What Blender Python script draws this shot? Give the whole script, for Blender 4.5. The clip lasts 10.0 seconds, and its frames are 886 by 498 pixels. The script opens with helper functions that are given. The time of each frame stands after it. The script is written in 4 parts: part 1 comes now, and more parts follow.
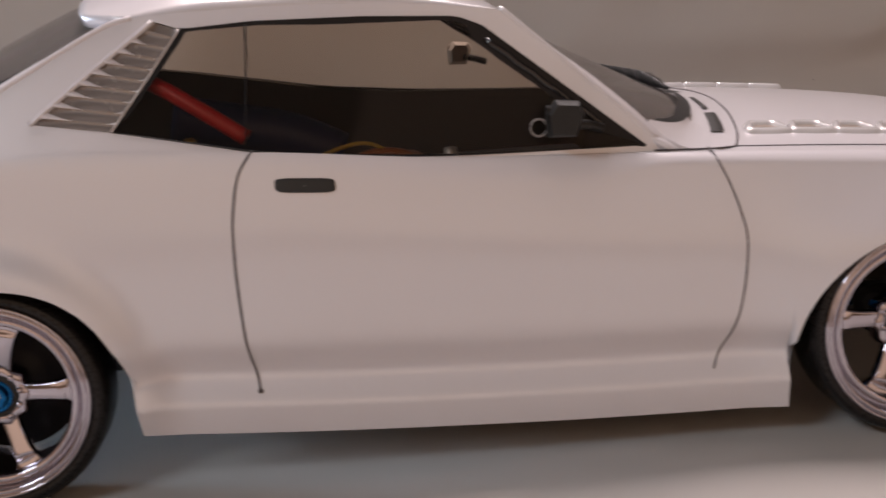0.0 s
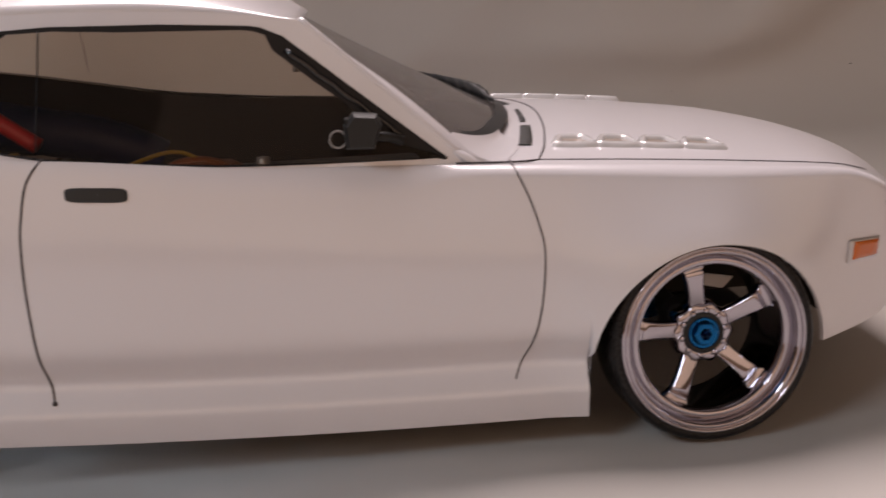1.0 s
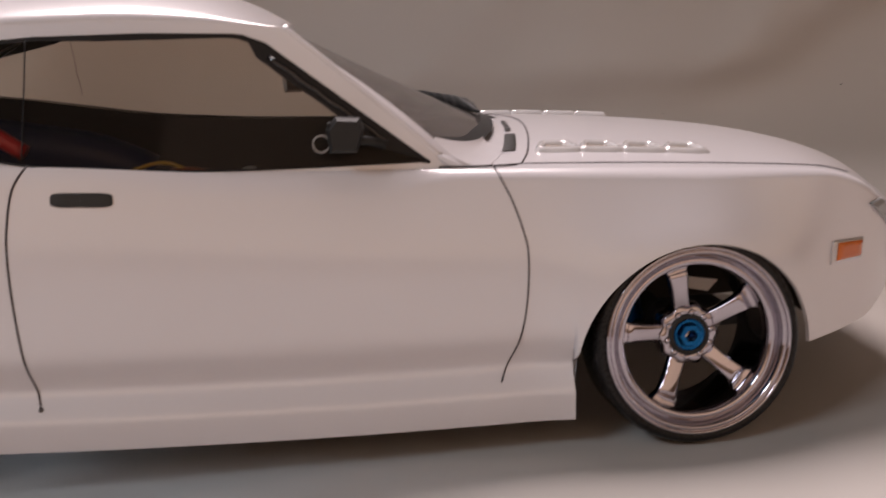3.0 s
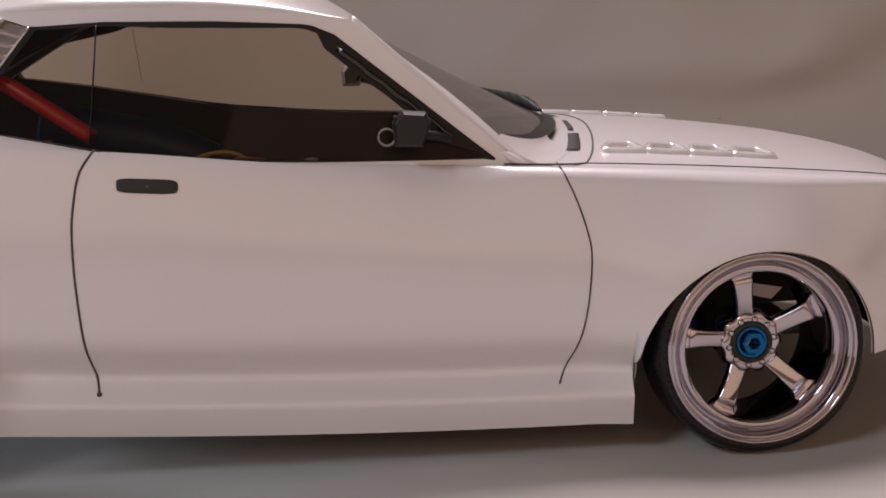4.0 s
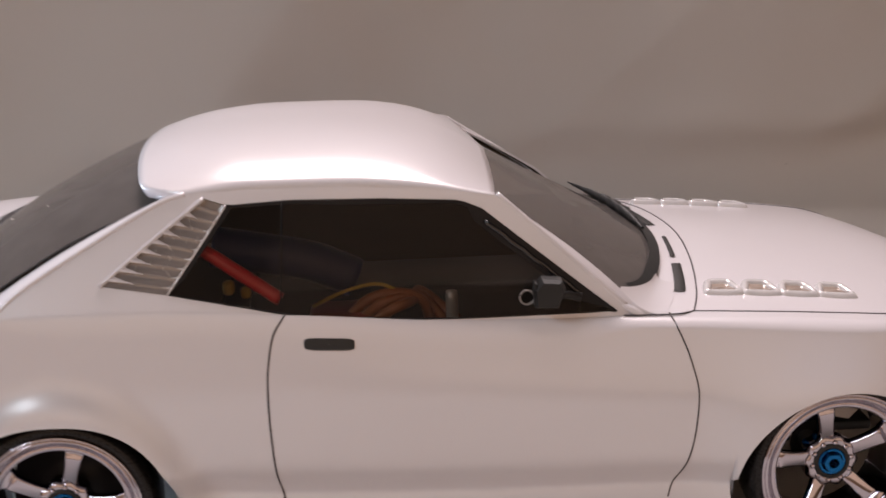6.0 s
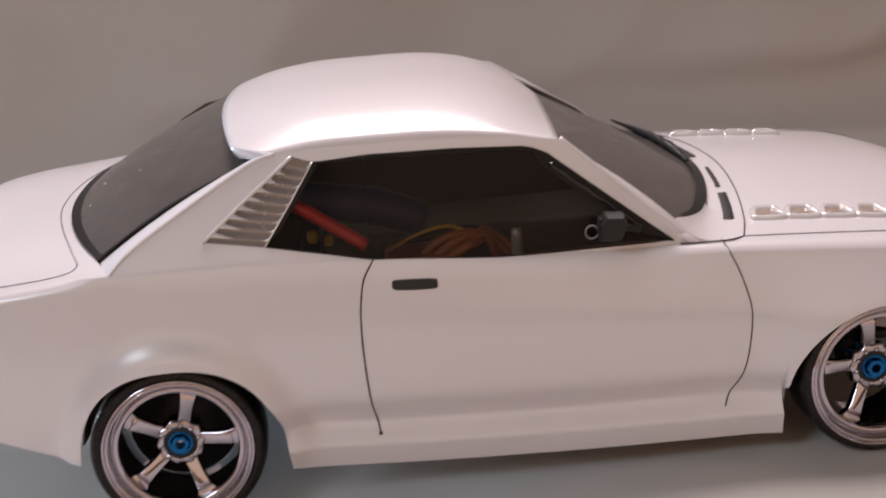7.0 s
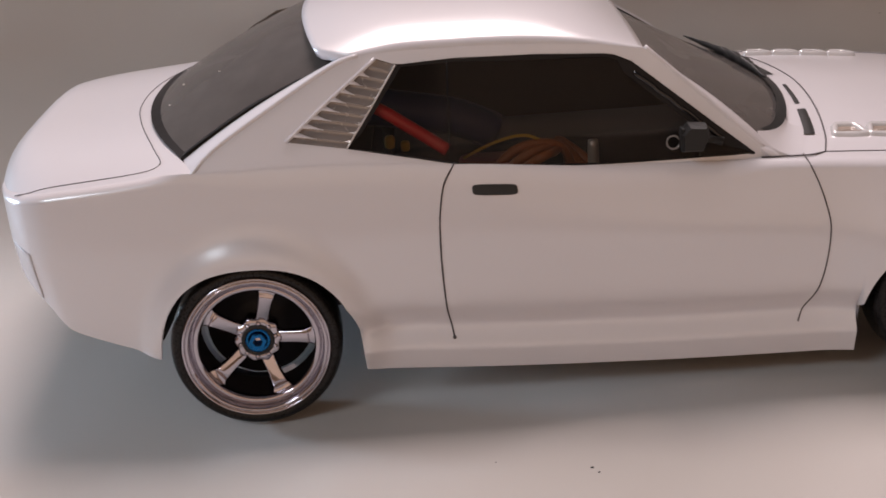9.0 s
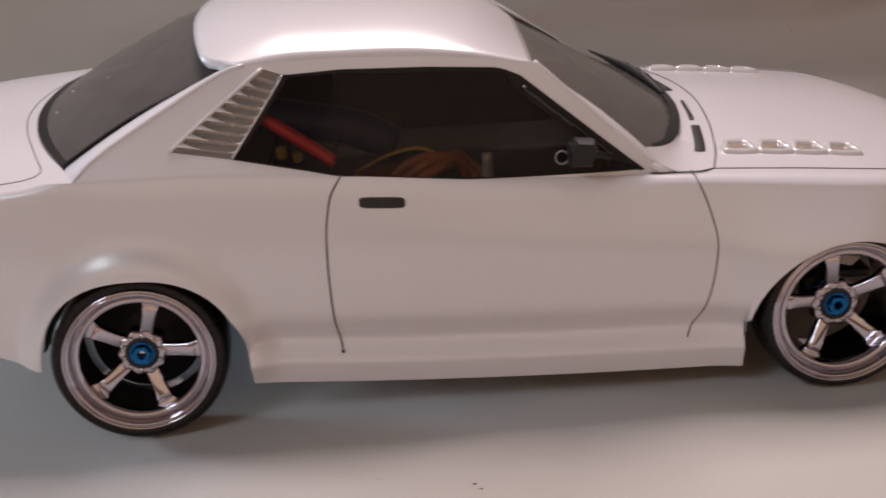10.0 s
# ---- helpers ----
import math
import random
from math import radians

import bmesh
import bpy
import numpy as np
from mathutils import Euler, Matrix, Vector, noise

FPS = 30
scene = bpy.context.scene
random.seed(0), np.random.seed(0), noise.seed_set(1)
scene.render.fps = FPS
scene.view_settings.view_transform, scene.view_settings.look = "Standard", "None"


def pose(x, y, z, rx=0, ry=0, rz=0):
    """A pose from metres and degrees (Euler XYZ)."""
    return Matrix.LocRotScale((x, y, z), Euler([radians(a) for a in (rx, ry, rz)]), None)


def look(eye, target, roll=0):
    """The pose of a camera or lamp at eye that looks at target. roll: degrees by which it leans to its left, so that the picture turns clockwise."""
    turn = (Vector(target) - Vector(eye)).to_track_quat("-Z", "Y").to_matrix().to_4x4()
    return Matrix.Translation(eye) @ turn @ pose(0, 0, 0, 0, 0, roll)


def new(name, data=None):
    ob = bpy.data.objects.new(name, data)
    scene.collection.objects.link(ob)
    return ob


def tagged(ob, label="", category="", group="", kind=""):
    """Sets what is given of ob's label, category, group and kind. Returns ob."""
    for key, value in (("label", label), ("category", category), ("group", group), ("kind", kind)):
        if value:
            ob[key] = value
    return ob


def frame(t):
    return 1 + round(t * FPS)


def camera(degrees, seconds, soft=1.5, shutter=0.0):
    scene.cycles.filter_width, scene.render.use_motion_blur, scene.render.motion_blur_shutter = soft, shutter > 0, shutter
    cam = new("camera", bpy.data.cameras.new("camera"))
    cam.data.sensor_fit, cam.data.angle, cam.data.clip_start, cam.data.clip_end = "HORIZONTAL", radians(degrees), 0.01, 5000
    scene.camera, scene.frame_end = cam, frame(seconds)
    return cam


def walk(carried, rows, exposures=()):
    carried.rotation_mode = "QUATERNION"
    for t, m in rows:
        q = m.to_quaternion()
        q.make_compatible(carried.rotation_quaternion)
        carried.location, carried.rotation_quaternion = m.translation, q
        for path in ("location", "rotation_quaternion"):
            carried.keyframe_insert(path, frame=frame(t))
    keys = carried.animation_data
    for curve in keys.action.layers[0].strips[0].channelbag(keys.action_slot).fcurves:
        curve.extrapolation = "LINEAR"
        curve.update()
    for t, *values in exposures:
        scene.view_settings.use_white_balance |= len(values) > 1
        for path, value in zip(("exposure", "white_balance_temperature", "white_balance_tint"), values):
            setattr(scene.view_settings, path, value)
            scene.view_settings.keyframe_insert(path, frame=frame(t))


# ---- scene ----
cam = camera(44.0, 10.0, soft=1.7, shutter=0.5)
# seconds, eye x y z in metres, yaw, pitch, lean in degrees
PATH = [
    (0, 0.12025, -0.38845, 0.1355, -1.407, -13.977, -4.024),
    (0.5, 0.14005, -0.39002, 0.13514, -3.398, -14.345, -3.725),
    (1, 0.15452, -0.39051, 0.13613, -5.54, -14.101, -2.746),
    (1.5, 0.16203, -0.39235, 0.13743, -7.747, -13.977, -2.844),
    (2, 0.16288, -0.39229, 0.13911, -8.493, -14.208, -2.756),
    (2.5, 0.16121, -0.39154, 0.13892, -8.189, -12.995, -2.544),
    (3, 0.15966, -0.39555, 0.12499, -5.35, -11.795, -3.457),
    (3.2, 0.15474, -0.39475, 0.12058, -4.737, -11.717, -3.208),
    (4.5, 0.15091, -0.39242, 0.1308, -2.71, -11.861, -1.448),
    (5, 0.14309, -0.3946, 0.14642, -2.121, -16.24, -1.103),
    (5.5, 0.1301, -0.40835, 0.18006, -2.145, -16.449, -1.013),
    (5.7, 0.12703, -0.41597, 0.19358, -1.846, -15.9, -1.177),
    (6.8, 0.09929, -0.45193, 0.22342, -1.49, -18.736, -5.614),
    (7, 0.09613, -0.45619, 0.22374, -1.052, -19.696, -5.382),
    (7.5, 0.08457, -0.4623, 0.22599, -0.108, -21.254, -5.529),
    (8, 0.07859, -0.46392, 0.22101, 0.419, -21.961, -5.291),
    (8.5, 0.076, -0.462, 0.21814, 0.962, -22.597, -4.825),
    (9, 0.07828, -0.46116, 0.21623, 1.004, -22.975, -4.518),
    (9.5, 0.0867, -0.45919, 0.21673, 0.157, -22.844, -3.801),
    (10, 0.10047, -0.45773, 0.21531, -1.87, -22.725, -2.88),
]


def stand(x, y, z, yaw, pitch, lean):
    return pose(x, y, z, 90 + pitch, 0, yaw) @ pose(0, 0, 0, 0, 0, lean)


walk(cam, [(row[0], stand(*row[1:])) for row in PATH], [(0, -0.07), (2.5, -0.05), (5, -0.05), (5.5, 0.03), (7.5, -0.02), (8.5, -0.12), (9.5, -0.21), (10, -0.21)])

# ---- light ----
world = bpy.data.worlds.new("room_air")
scene.world = world
world.use_nodes = True
world.node_tree.nodes["Background"].inputs["Color"].default_value = (0.92, 0.88, 0.86, 1)
world.node_tree.nodes["Background"].inputs["Strength"].default_value = 0.05


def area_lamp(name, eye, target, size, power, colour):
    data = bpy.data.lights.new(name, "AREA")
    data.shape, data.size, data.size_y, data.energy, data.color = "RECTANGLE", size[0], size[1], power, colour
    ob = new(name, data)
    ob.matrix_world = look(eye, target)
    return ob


area_lamp("ceiling_lamp_light", (0.10, 0.52, 1.38), (0.08, 0.0, 0.0), (0.60, 0.60), 27.0, (1.0, 0.84, 0.835))
area_lamp("north_west_window_light", (-1.40, 0.46, 0.24), (0.05, -0.10, 0.0), (0.22, 0.14), 18.0, (0.64, 0.80, 1.0))
# unseen cool lamp added at the front left to brighten the pillars
area_lamp("front_left_fill_light", (-0.95, -0.92, 1.15), (0.06, -0.08, 0.04), (0.5, 0.30), 8.0, (0.80, 0.89, 1.0))
# unseen warm strip added in mid-room to fill the near side and its reflections
area_lamp("south_fill_light", (0.95, -0.98, 0.44), (0.80, 0.0, 0.16), (4.0, 0.66), 5.1, (1.0, 0.71, 0.53))

# ---- materials ----
def material(name, colour, rough=0.5, metal=0.0, coat=0.0, bump=0.0, grain=400.0, vary=0.06, blotch=12.0, trans=0.0, ior=1.45, alpha=1.0, spec=0.5):
    m = bpy.data.materials.new(name)
    m.use_nodes = True
    nt = m.node_tree
    b = nt.nodes["Principled BSDF"]
    b.inputs["Roughness"].default_value = rough
    b.inputs["Metallic"].default_value = metal
    b.inputs["Coat Weight"].default_value = coat
    b.inputs["Coat Roughness"].default_value = 0.06
    b.inputs["Transmission Weight"].default_value = trans
    b.inputs["IOR"].default_value = ior
    b.inputs["Alpha"].default_value = alpha
    b.inputs["Specular IOR Level"].default_value = spec
    coord = nt.nodes.new("ShaderNodeTexCoord")
    big = nt.nodes.new("ShaderNodeTexNoise")
    big.inputs["Scale"].default_value = blotch
    big.inputs["Detail"].default_value = 4
    nt.links.new(coord.outputs["Object"], big.inputs["Vector"])
    ramp = nt.nodes.new("ShaderNodeMix")
    ramp.data_type = "RGBA"
    nt.links.new(big.outputs["Fac"], ramp.inputs["Factor"])
    ramp.inputs["A"].default_value = (*[max(0.0, c * (1 - vary)) for c in colour], 1)
    ramp.inputs["B"].default_value = (*[min(1.0, c * (1 + vary)) for c in colour], 1)
    nt.links.new(ramp.outputs["Result"], b.inputs["Base Color"])
    fine = nt.nodes.new("ShaderNodeTexNoise")
    fine.inputs["Scale"].default_value = grain
    fine.inputs["Detail"].default_value = 5
    nt.links.new(coord.outputs["Object"], fine.inputs["Vector"])
    spread = nt.nodes.new("ShaderNodeMapRange")
    spread.inputs["To Min"].default_value = max(0.0, rough - 0.05)
    spread.inputs["To Max"].default_value = min(1.0, rough + 0.05)
    nt.links.new(fine.outputs["Fac"], spread.inputs["Value"])
    nt.links.new(spread.outputs["Result"], b.inputs["Roughness"])
    if bump:
        n = nt.nodes.new("ShaderNodeBump")
        n.inputs["Strength"].default_value = bump
        n.inputs["Distance"].default_value = 0.001
        nt.links.new(fine.outputs["Fac"], n.inputs["Height"])
        nt.links.new(n.outputs["Normal"], b.inputs["Normal"])
    return m


PAINT = material("pearl_white_paint", (0.68, 0.663, 0.697), 0.30, coat=1.0, vary=0.012, grain=30)
PAINT.node_tree.nodes["Principled BSDF"].inputs["Coat IOR"].default_value = 1.75
PAINT.node_tree.nodes["Principled BSDF"].inputs["Coat Roughness"].default_value = 0.25
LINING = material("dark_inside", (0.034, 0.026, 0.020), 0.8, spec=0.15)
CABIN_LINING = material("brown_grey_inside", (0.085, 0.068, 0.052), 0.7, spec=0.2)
CHROME = material("chrome", (0.48, 0.45, 0.49), 0.05, metal=1.0, vary=0.02)
RUBBER = material("tyre_rubber", (0.010, 0.009, 0.009), 0.28, spec=0.3, bump=0.1, grain=1500)
BLUE_METAL = material("blue_metal", (0.01, 0.10, 0.40), 0.35, metal=0.6)
ANODISED = material("blue_anodised_aluminium", (0.015, 0.13, 0.34), 0.28, metal=1.0)
BLACK = material("black_plastic", (0.02, 0.021, 0.022), 0.5)
TRIM = material("black_window_trim", (0.008, 0.007, 0.008), 0.45, spec=0.3)
BEAD_BLACK = material("glossy_black_bead", (0.008, 0.008, 0.010), 0.15, coat=0.6)
GREY = material("charcoal_plastic", (0.013, 0.013, 0.013), 0.55, bump=0.05)
PEN = material("black_pen_line", (0.06, 0.052, 0.055), 0.6, vary=0.3, blotch=300)
AMBER = material("amber_lens", (0.55, 0.13, 0.02), 0.2, coat=0.5)
LOUVRE = material("brownish_silver_plastic", (0.27, 0.24, 0.225), 0.26, metal=0.35, coat=0.8, vary=0.14, blotch=110)
SILVER = material("brushed_silver", (0.62, 0.60, 0.60), 0.32, metal=0.85, vary=0.10, blotch=60)
CLOTH = material("white_sheet", (0.50, 0.474, 0.448), 0.85, bump=0.25, grain=2500, vary=0.05, blotch=6)
WALLPAINT = material("warm_wall_paint", (0.34, 0.22, 0.13), 0.8)
CEILING = material("dull_ceiling_paint", (0.20, 0.165, 0.135), 0.8)
WOOD = material("orange_wood", (0.26, 0.13, 0.055), 0.45, vary=0.25, blotch=9)
RED = material("red_plastic", (0.30, 0.012, 0.012), 0.4)
BLUE = material("blue_wrap", (0.010, 0.022, 0.09), 0.5)
ORANGE = material("orange_wire", (0.20, 0.055, 0.012), 0.5)
WIRE = material("dull_wire", (0.30, 0.28, 0.27), 0.4, metal=0.6)
YELLOW = material("yellow_plastic", (0.34, 0.22, 0.03), 0.5)
MAROON = material("dull_red_metal", (0.22, 0.03, 0.02), 0.4, metal=0.3)
PALE = material("pale_mirror_face", (0.60, 0.55, 0.50), 0.5)
VENT = material("clear_moulding", (0.70, 0.69, 0.70), 0.12, metal=0.15, coat=1.0, vary=0.10, blotch=90)
VENT_INSIDE = material("brown_clear_plastic", (0.30, 0.24, 0.20), 0.30, coat=0.3, vary=0.5, blotch=160)
TAIL_LENS = material("pale_grey_lens", (0.58, 0.57, 0.60), 0.25, coat=0.6)
LENS = material("headlamp_lens", (0.30, 0.31, 0.32), 0.15, coat=0.7)


def tinted(name, colour, amount, rough=0.03, gloss_ior=1.30):
    """A thin tinted pane: clear with a dark share and a gloss."""
    m = bpy.data.materials.new(name)
    m.use_nodes = True
    nt = m.node_tree
    nt.nodes.clear()
    out = nt.nodes.new("ShaderNodeOutputMaterial")
    clear = nt.nodes.new("ShaderNodeBsdfTransparent")
    clear.inputs["Color"].default_value = (*colour, 1)
    gloss = nt.nodes.new("ShaderNodeBsdfGlossy")
    gloss.inputs["Roughness"].default_value = rough
    haze = nt.nodes.new("ShaderNodeBsdfDiffuse")
    haze.inputs["Color"].default_value = (0.22, 0.20, 0.19, 1)
    dusty = nt.nodes.new("ShaderNodeMixShader")
    coord = nt.nodes.new("ShaderNodeTexCoord")
    dust = nt.nodes.new("ShaderNodeTexNoise")
    dust.inputs["Scale"].default_value = 90
    dust.inputs["Detail"].default_value = 6
    nt.links.new(coord.outputs["Object"], dust.inputs["Vector"])
    how = nt.nodes.new("ShaderNodeMapRange")
    how.inputs["To Min"].default_value = amount * 0.8
    how.inputs["To Max"].default_value = amount * 1.2
    nt.links.new(dust.outputs["Fac"], how.inputs["Value"])
    nt.links.new(how.outputs["Result"], dusty.inputs["Fac"])
    nt.links.new(clear.outputs[0], dusty.inputs[1])
    nt.links.new(haze.outputs[0], dusty.inputs[2])
    fres = nt.nodes.new("ShaderNodeFresnel")
    fres.inputs["IOR"].default_value = gloss_ior
    mix = nt.nodes.new("ShaderNodeMixShader")
    nt.links.new(fres.outputs[0], mix.inputs["Fac"])
    nt.links.new(dusty.outputs[0], mix.inputs[1])
    nt.links.new(gloss.outputs[0], mix.inputs[2])
    nt.links.new(mix.outputs[0], out.inputs["Surface"])
    return m


SIDE_GLASS = tinted("lightly_tinted_pane", (0.88, 0.81, 0.74), 0.03, 0.03, 1.24)
DARK_GLASS = tinted("smoked_pane", (0.12, 0.11, 0.11), 0.40, 0.08)
SCREEN_GLASS = tinted("grey_screen_pane", (0.28, 0.26, 0.25), 0.46, 0.08)

# ---- mesh helpers; lengths of the car are in decimetres here, and turned to metres by DM ----
DM = 0.1


def part(name, bm, mat, parent=None, label="", smooth=True):
    mesh = bpy.data.meshes.new(name)
    bm.normal_update()
    bm.to_mesh(mesh)
    bm.free()
    for m in (mat if isinstance(mat, (list, tuple)) else (mat,)):
        mesh.materials.append(m)
    if smooth:
        mesh.polygons.foreach_set("use_smooth", [True] * len(mesh.polygons))
    ob = new(name, mesh)
    if parent:
        ob.parent = parent
    if label:
        tagged(ob, label)
    return ob


def curve1(*knots):
    """A smooth curve through (x, value) knots that does not overshoot."""
    xs, ys = np.array([k[0] for k in knots], float), np.array([k[1] for k in knots], float)
    d = np.diff(ys) / np.diff(xs)
    m = np.zeros(len(xs))
    m[1:-1] = np.where(d[:-1] * d[1:] > 0, 2 * d[:-1] * d[1:] / np.where(abs(d[:-1] + d[1:]) > 1e-9, d[:-1] + d[1:], 1), 0)
    m[0], m[-1] = d[0], d[-1]

    def value(x):
        x = min(max(x, xs[0]), xs[-1])
        i = int(min(np.searchsorted(xs, x, side="right") - 1, len(xs) - 2))
        h = xs[i + 1] - xs[i]
        s = (x - xs[i]) / h
        return float((2 * s**3 - 3 * s**2 + 1) * ys[i] + (s**3 - 2 * s**2 + s) * h * m[i] + (3 * s**2 - 2 * s**3) * ys[i + 1] + (s**3 - s**2) * h * m[i + 1])

    return value


def spline(points, n):
    """n points along a smooth curve through a few points, evenly spaced."""
    p = [Vector(q) for q in points]
    fine = []
    for i in range(len(p) - 1):
        a, b, c, d = p[max(i - 1, 0)], p[i], p[i + 1], p[min(i + 2, len(p) - 1)]
        for k in range(24):
            s = k / 24
            fine.append(0.5 * (2 * b + (c - a) * s + (2 * a - 5 * b + 4 * c - d) * s * s + (3 * b - a - 3 * c + d) * s**3))
    fine.append(p[-1])
    return even(fine, n)


def even(points, n):
    """n points evenly spaced along a polyline."""
    p = [Vector(q) for q in points]
    run = np.concatenate([[0], np.cumsum([(b - a).length for a, b in zip(p, p[1:])])])
    out = []
    for s in np.linspace(0, run[-1], n):
        i = int(min(np.searchsorted(run, s, side="right") - 1, len(p) - 2))
        f = (s - run[i]) / max(run[i + 1] - run[i], 1e-9)
        out.append(p[i].lerp(p[i + 1], min(f, 1)))
    return out


def sheet(bm, rows, flip=False, index=0, scale=DM):
    """Quads between rows of points."""
    made = [[bm.verts.new(Vector(p) * scale) for p in row] for row in rows]
    for a, b in zip(made, made[1:]):
        for i in range(len(a) - 1):
            quad = (a[i], a[i + 1], b[i + 1], b[i])
            try:
                f = bm.faces.new(quad[::-1] if flip else quad)
                f.material_index = index
            except ValueError:
                pass
    return made


def tube(bm, points, radius, sides=8, closed=False, scale=DM):
    """A round bar along points."""
    p = [Vector(q) for q in points]
    rings = []
    for i, q in enumerate(p):
        ahead = (p[(i + 1) % len(p)] - p[i - 1]) if closed or 0 < i < len(p) - 1 else (p[1] - p[0] if i == 0 else p[-1] - p[-2])
        ahead.normalize()
        side = ahead.cross(Vector((0.31, 0.17, 0.93))).normalized()
        up = side.cross(ahead)
        rings.append([bm.verts.new((q + radius * (math.cos(a) * side + math.sin(a) * up)) * scale) for a in np.linspace(0, 2 * math.pi, sides, endpoint=False)])
    for i in range(len(rings) if closed else len(rings) - 1):
        a, b = rings[i], rings[(i + 1) % len(rings)]
        for k in range(sides):
            bm.faces.new((a[k], a[(k + 1) % sides], b[(k + 1) % sides], b[k]))
    if not closed:
        bm.faces.new(rings[0][::-1])
        bm.faces.new(rings[-1])


def block(bm, lo, hi, bevel=0.0, scale=DM, turn=None):
    """A box with bevelled edges."""
    own = bmesh.new()
    bmesh.ops.create_cube(own, size=1)
    mid, size = (Vector(lo) + Vector(hi)) / 2, Vector(hi) - Vector(lo)
    for v in own.verts:
        v.co = Vector((v.co.x * size.x, v.co.y * size.y, v.co.z * size.z))
    if bevel:
        bmesh.ops.bevel(own, geom=own.edges[:], offset=bevel, segments=3, affect="EDGES", profile=0.5)
    for v in own.verts:
        v.co = ((turn @ v.co if turn else v.co) + mid) * scale
    join(bm, own)


def join(bm, own):
    seen = {v: bm.verts.new(v.co) for v in own.verts}
    for f in own.faces:
        bm.faces.new([seen[v] for v in f.verts])
    own.free()


def turned(bm, profile, steps, centre, axis="y", scale=DM):
    """A lathe body: profile of (radius, along) round an axis through centre."""
    rings = []
    for r, along in profile:
        ring = []
        for k in range(steps):
            a = 2 * math.pi * k / steps
            off = {"y": (r * math.cos(a), along, r * math.sin(a)), "z": (r * math.cos(a), r * math.sin(a), along), "x": (along, r * math.cos(a), r * math.sin(a))}[axis]
            ring.append(bm.verts.new((Vector(centre) + Vector(off)) * scale))
        rings.append(ring)
    for a, b in zip(rings, rings[1:]):
        for k in range(steps):
            bm.faces.new((a[k], b[k], b[(k + 1) % steps], a[(k + 1) % steps]))
    return rings


# ridge foot and crest follow the two edges of the car's shadow band
RIDGE_FOOT = curve1((-0.4, -1.0), (0.0, -1.045), (0.2, -0.965), (0.37, -0.998), (0.68, -1.013), (0.86, -1.02), (1.24, -0.960), (1.78, -0.952), (2.10, -0.948), (2.26, -1.0), (2.40, -1.19), (2.8, -1.3))
RIDGE_CREST = curve1((-0.4, -1.05), (-0.1, -1.107), (0.2, -1.278), (0.43, -1.39), (0.6, -1.43), (1.1, -1.30), (1.4, -1.343), (1.67, -1.46), (1.9, -1.62), (2.4, -1.68), (2.8, -1.7))

# ---- the place: a sheet laid over a table and up behind the car, in a room ----
def sheet_point(x, run):
    """Where the sheet lies, by its place across and along its length."""
    # along the length of the sheet: flat, a soft bend, then up the back
    start, radius, lean = 0.12, 0.13, 1.54
    if run < start:
        y, z = run, 0.0
    elif run < start + radius * lean:
        a = (run - start) / radius
        y, z = start + radius * math.sin(a), radius * (1 - math.cos(a))
    else:
        rest = run - start - radius * lean
        y, z = start + radius * math.sin(lean) + rest * math.cos(lean), radius * (1 - math.cos(lean)) + rest * math.sin(lean)
    fold = noise.noise(Vector((x * 2.1, run * 3.3, 0.3))) * 0.010 + noise.noise(Vector((x * 6 + run * 3, run * 5, 1.7))) * 0.004
    hang = min(1.0, max(0.0, (z - 0.02) / 0.08))
    hang = hang * hang * (3 - 2 * hang)
    # long slanting drapes in the hanging part
    drape = 0.013 * (1 - abs(noise.noise(Vector((x * 3.2 - z * 3.0, z * 0.9, 4.2))))) ** 3 + 0.015 * noise.noise(Vector((x * 9 - z * 5, z * 2.0, 8.1))) + 0.0025 * noise.noise(Vector((x * 24 + z * 17, z * 7, 3.3)))
    fold += hang * (0.6 * fold + drape)
    # two slanting pleats where the cloth hangs behind the nose
    for px, pz, c, s, deep in ((0.355, 0.060, 0.487, 0.873, 0.007), (0.500, 0.050, 0.75, 0.66, 0.007)):
        fold -= hang * deep * math.tanh(((x - px) * c - (z - pz) * s) / 0.013)
    near = max(0.0, 1 - max(abs(x - 0.12) / 0.30, abs(y) / 0.17) ** 4) if z < 0.02 else 0.0
    fold *= 1 - near
    # a low ridge shaped after the shadow band along the car: soft on the car's side, its crest nearer to the eye
    foot, crest = RIDGE_FOOT(x * 10) / 10, RIDGE_CREST(x * 10) / 10 - 0.012
    f = (foot + 0.006 - y) / (foot + 0.006 - crest)
    long = min(1.0, max(0.0, (x + 0.020) / 0.05)) * min(1.0, max(0.0, (0.265 - x) / 0.05))
    if 0 < f <= 1:
        fold += 0.0045 * long * f ** 1.6
    elif f > 1 and y < 0:
        away = (crest - y) / 0.10
        fold += 0.0045 * long * max(0.0, 1 - away) ** 2 * (1 + 2 * away)
    if z < 0.05 and x < -0.06:
        fold += 0.0040 * noise.noise(Vector((x * 11 + y * 5, y * 8, 6.4))) * min(1.0, (-0.06 - x) / 0.06)
    if z < 0.05 and y < -0.10:
        fold += 0.0010 * noise.noise(Vector((x * 27 - y * 20, y * 31, 9.2))) * min(1.0, (-0.10 - y) / 0.03)
        fold += 0.0035 * noise.noise(Vector((x * 9, y * 14, 2.2))) * min(1.0, (-0.10 - y) / 0.05)
    return (x, y - fold * hang, z + fold * (1 - hang) - 0.0012)


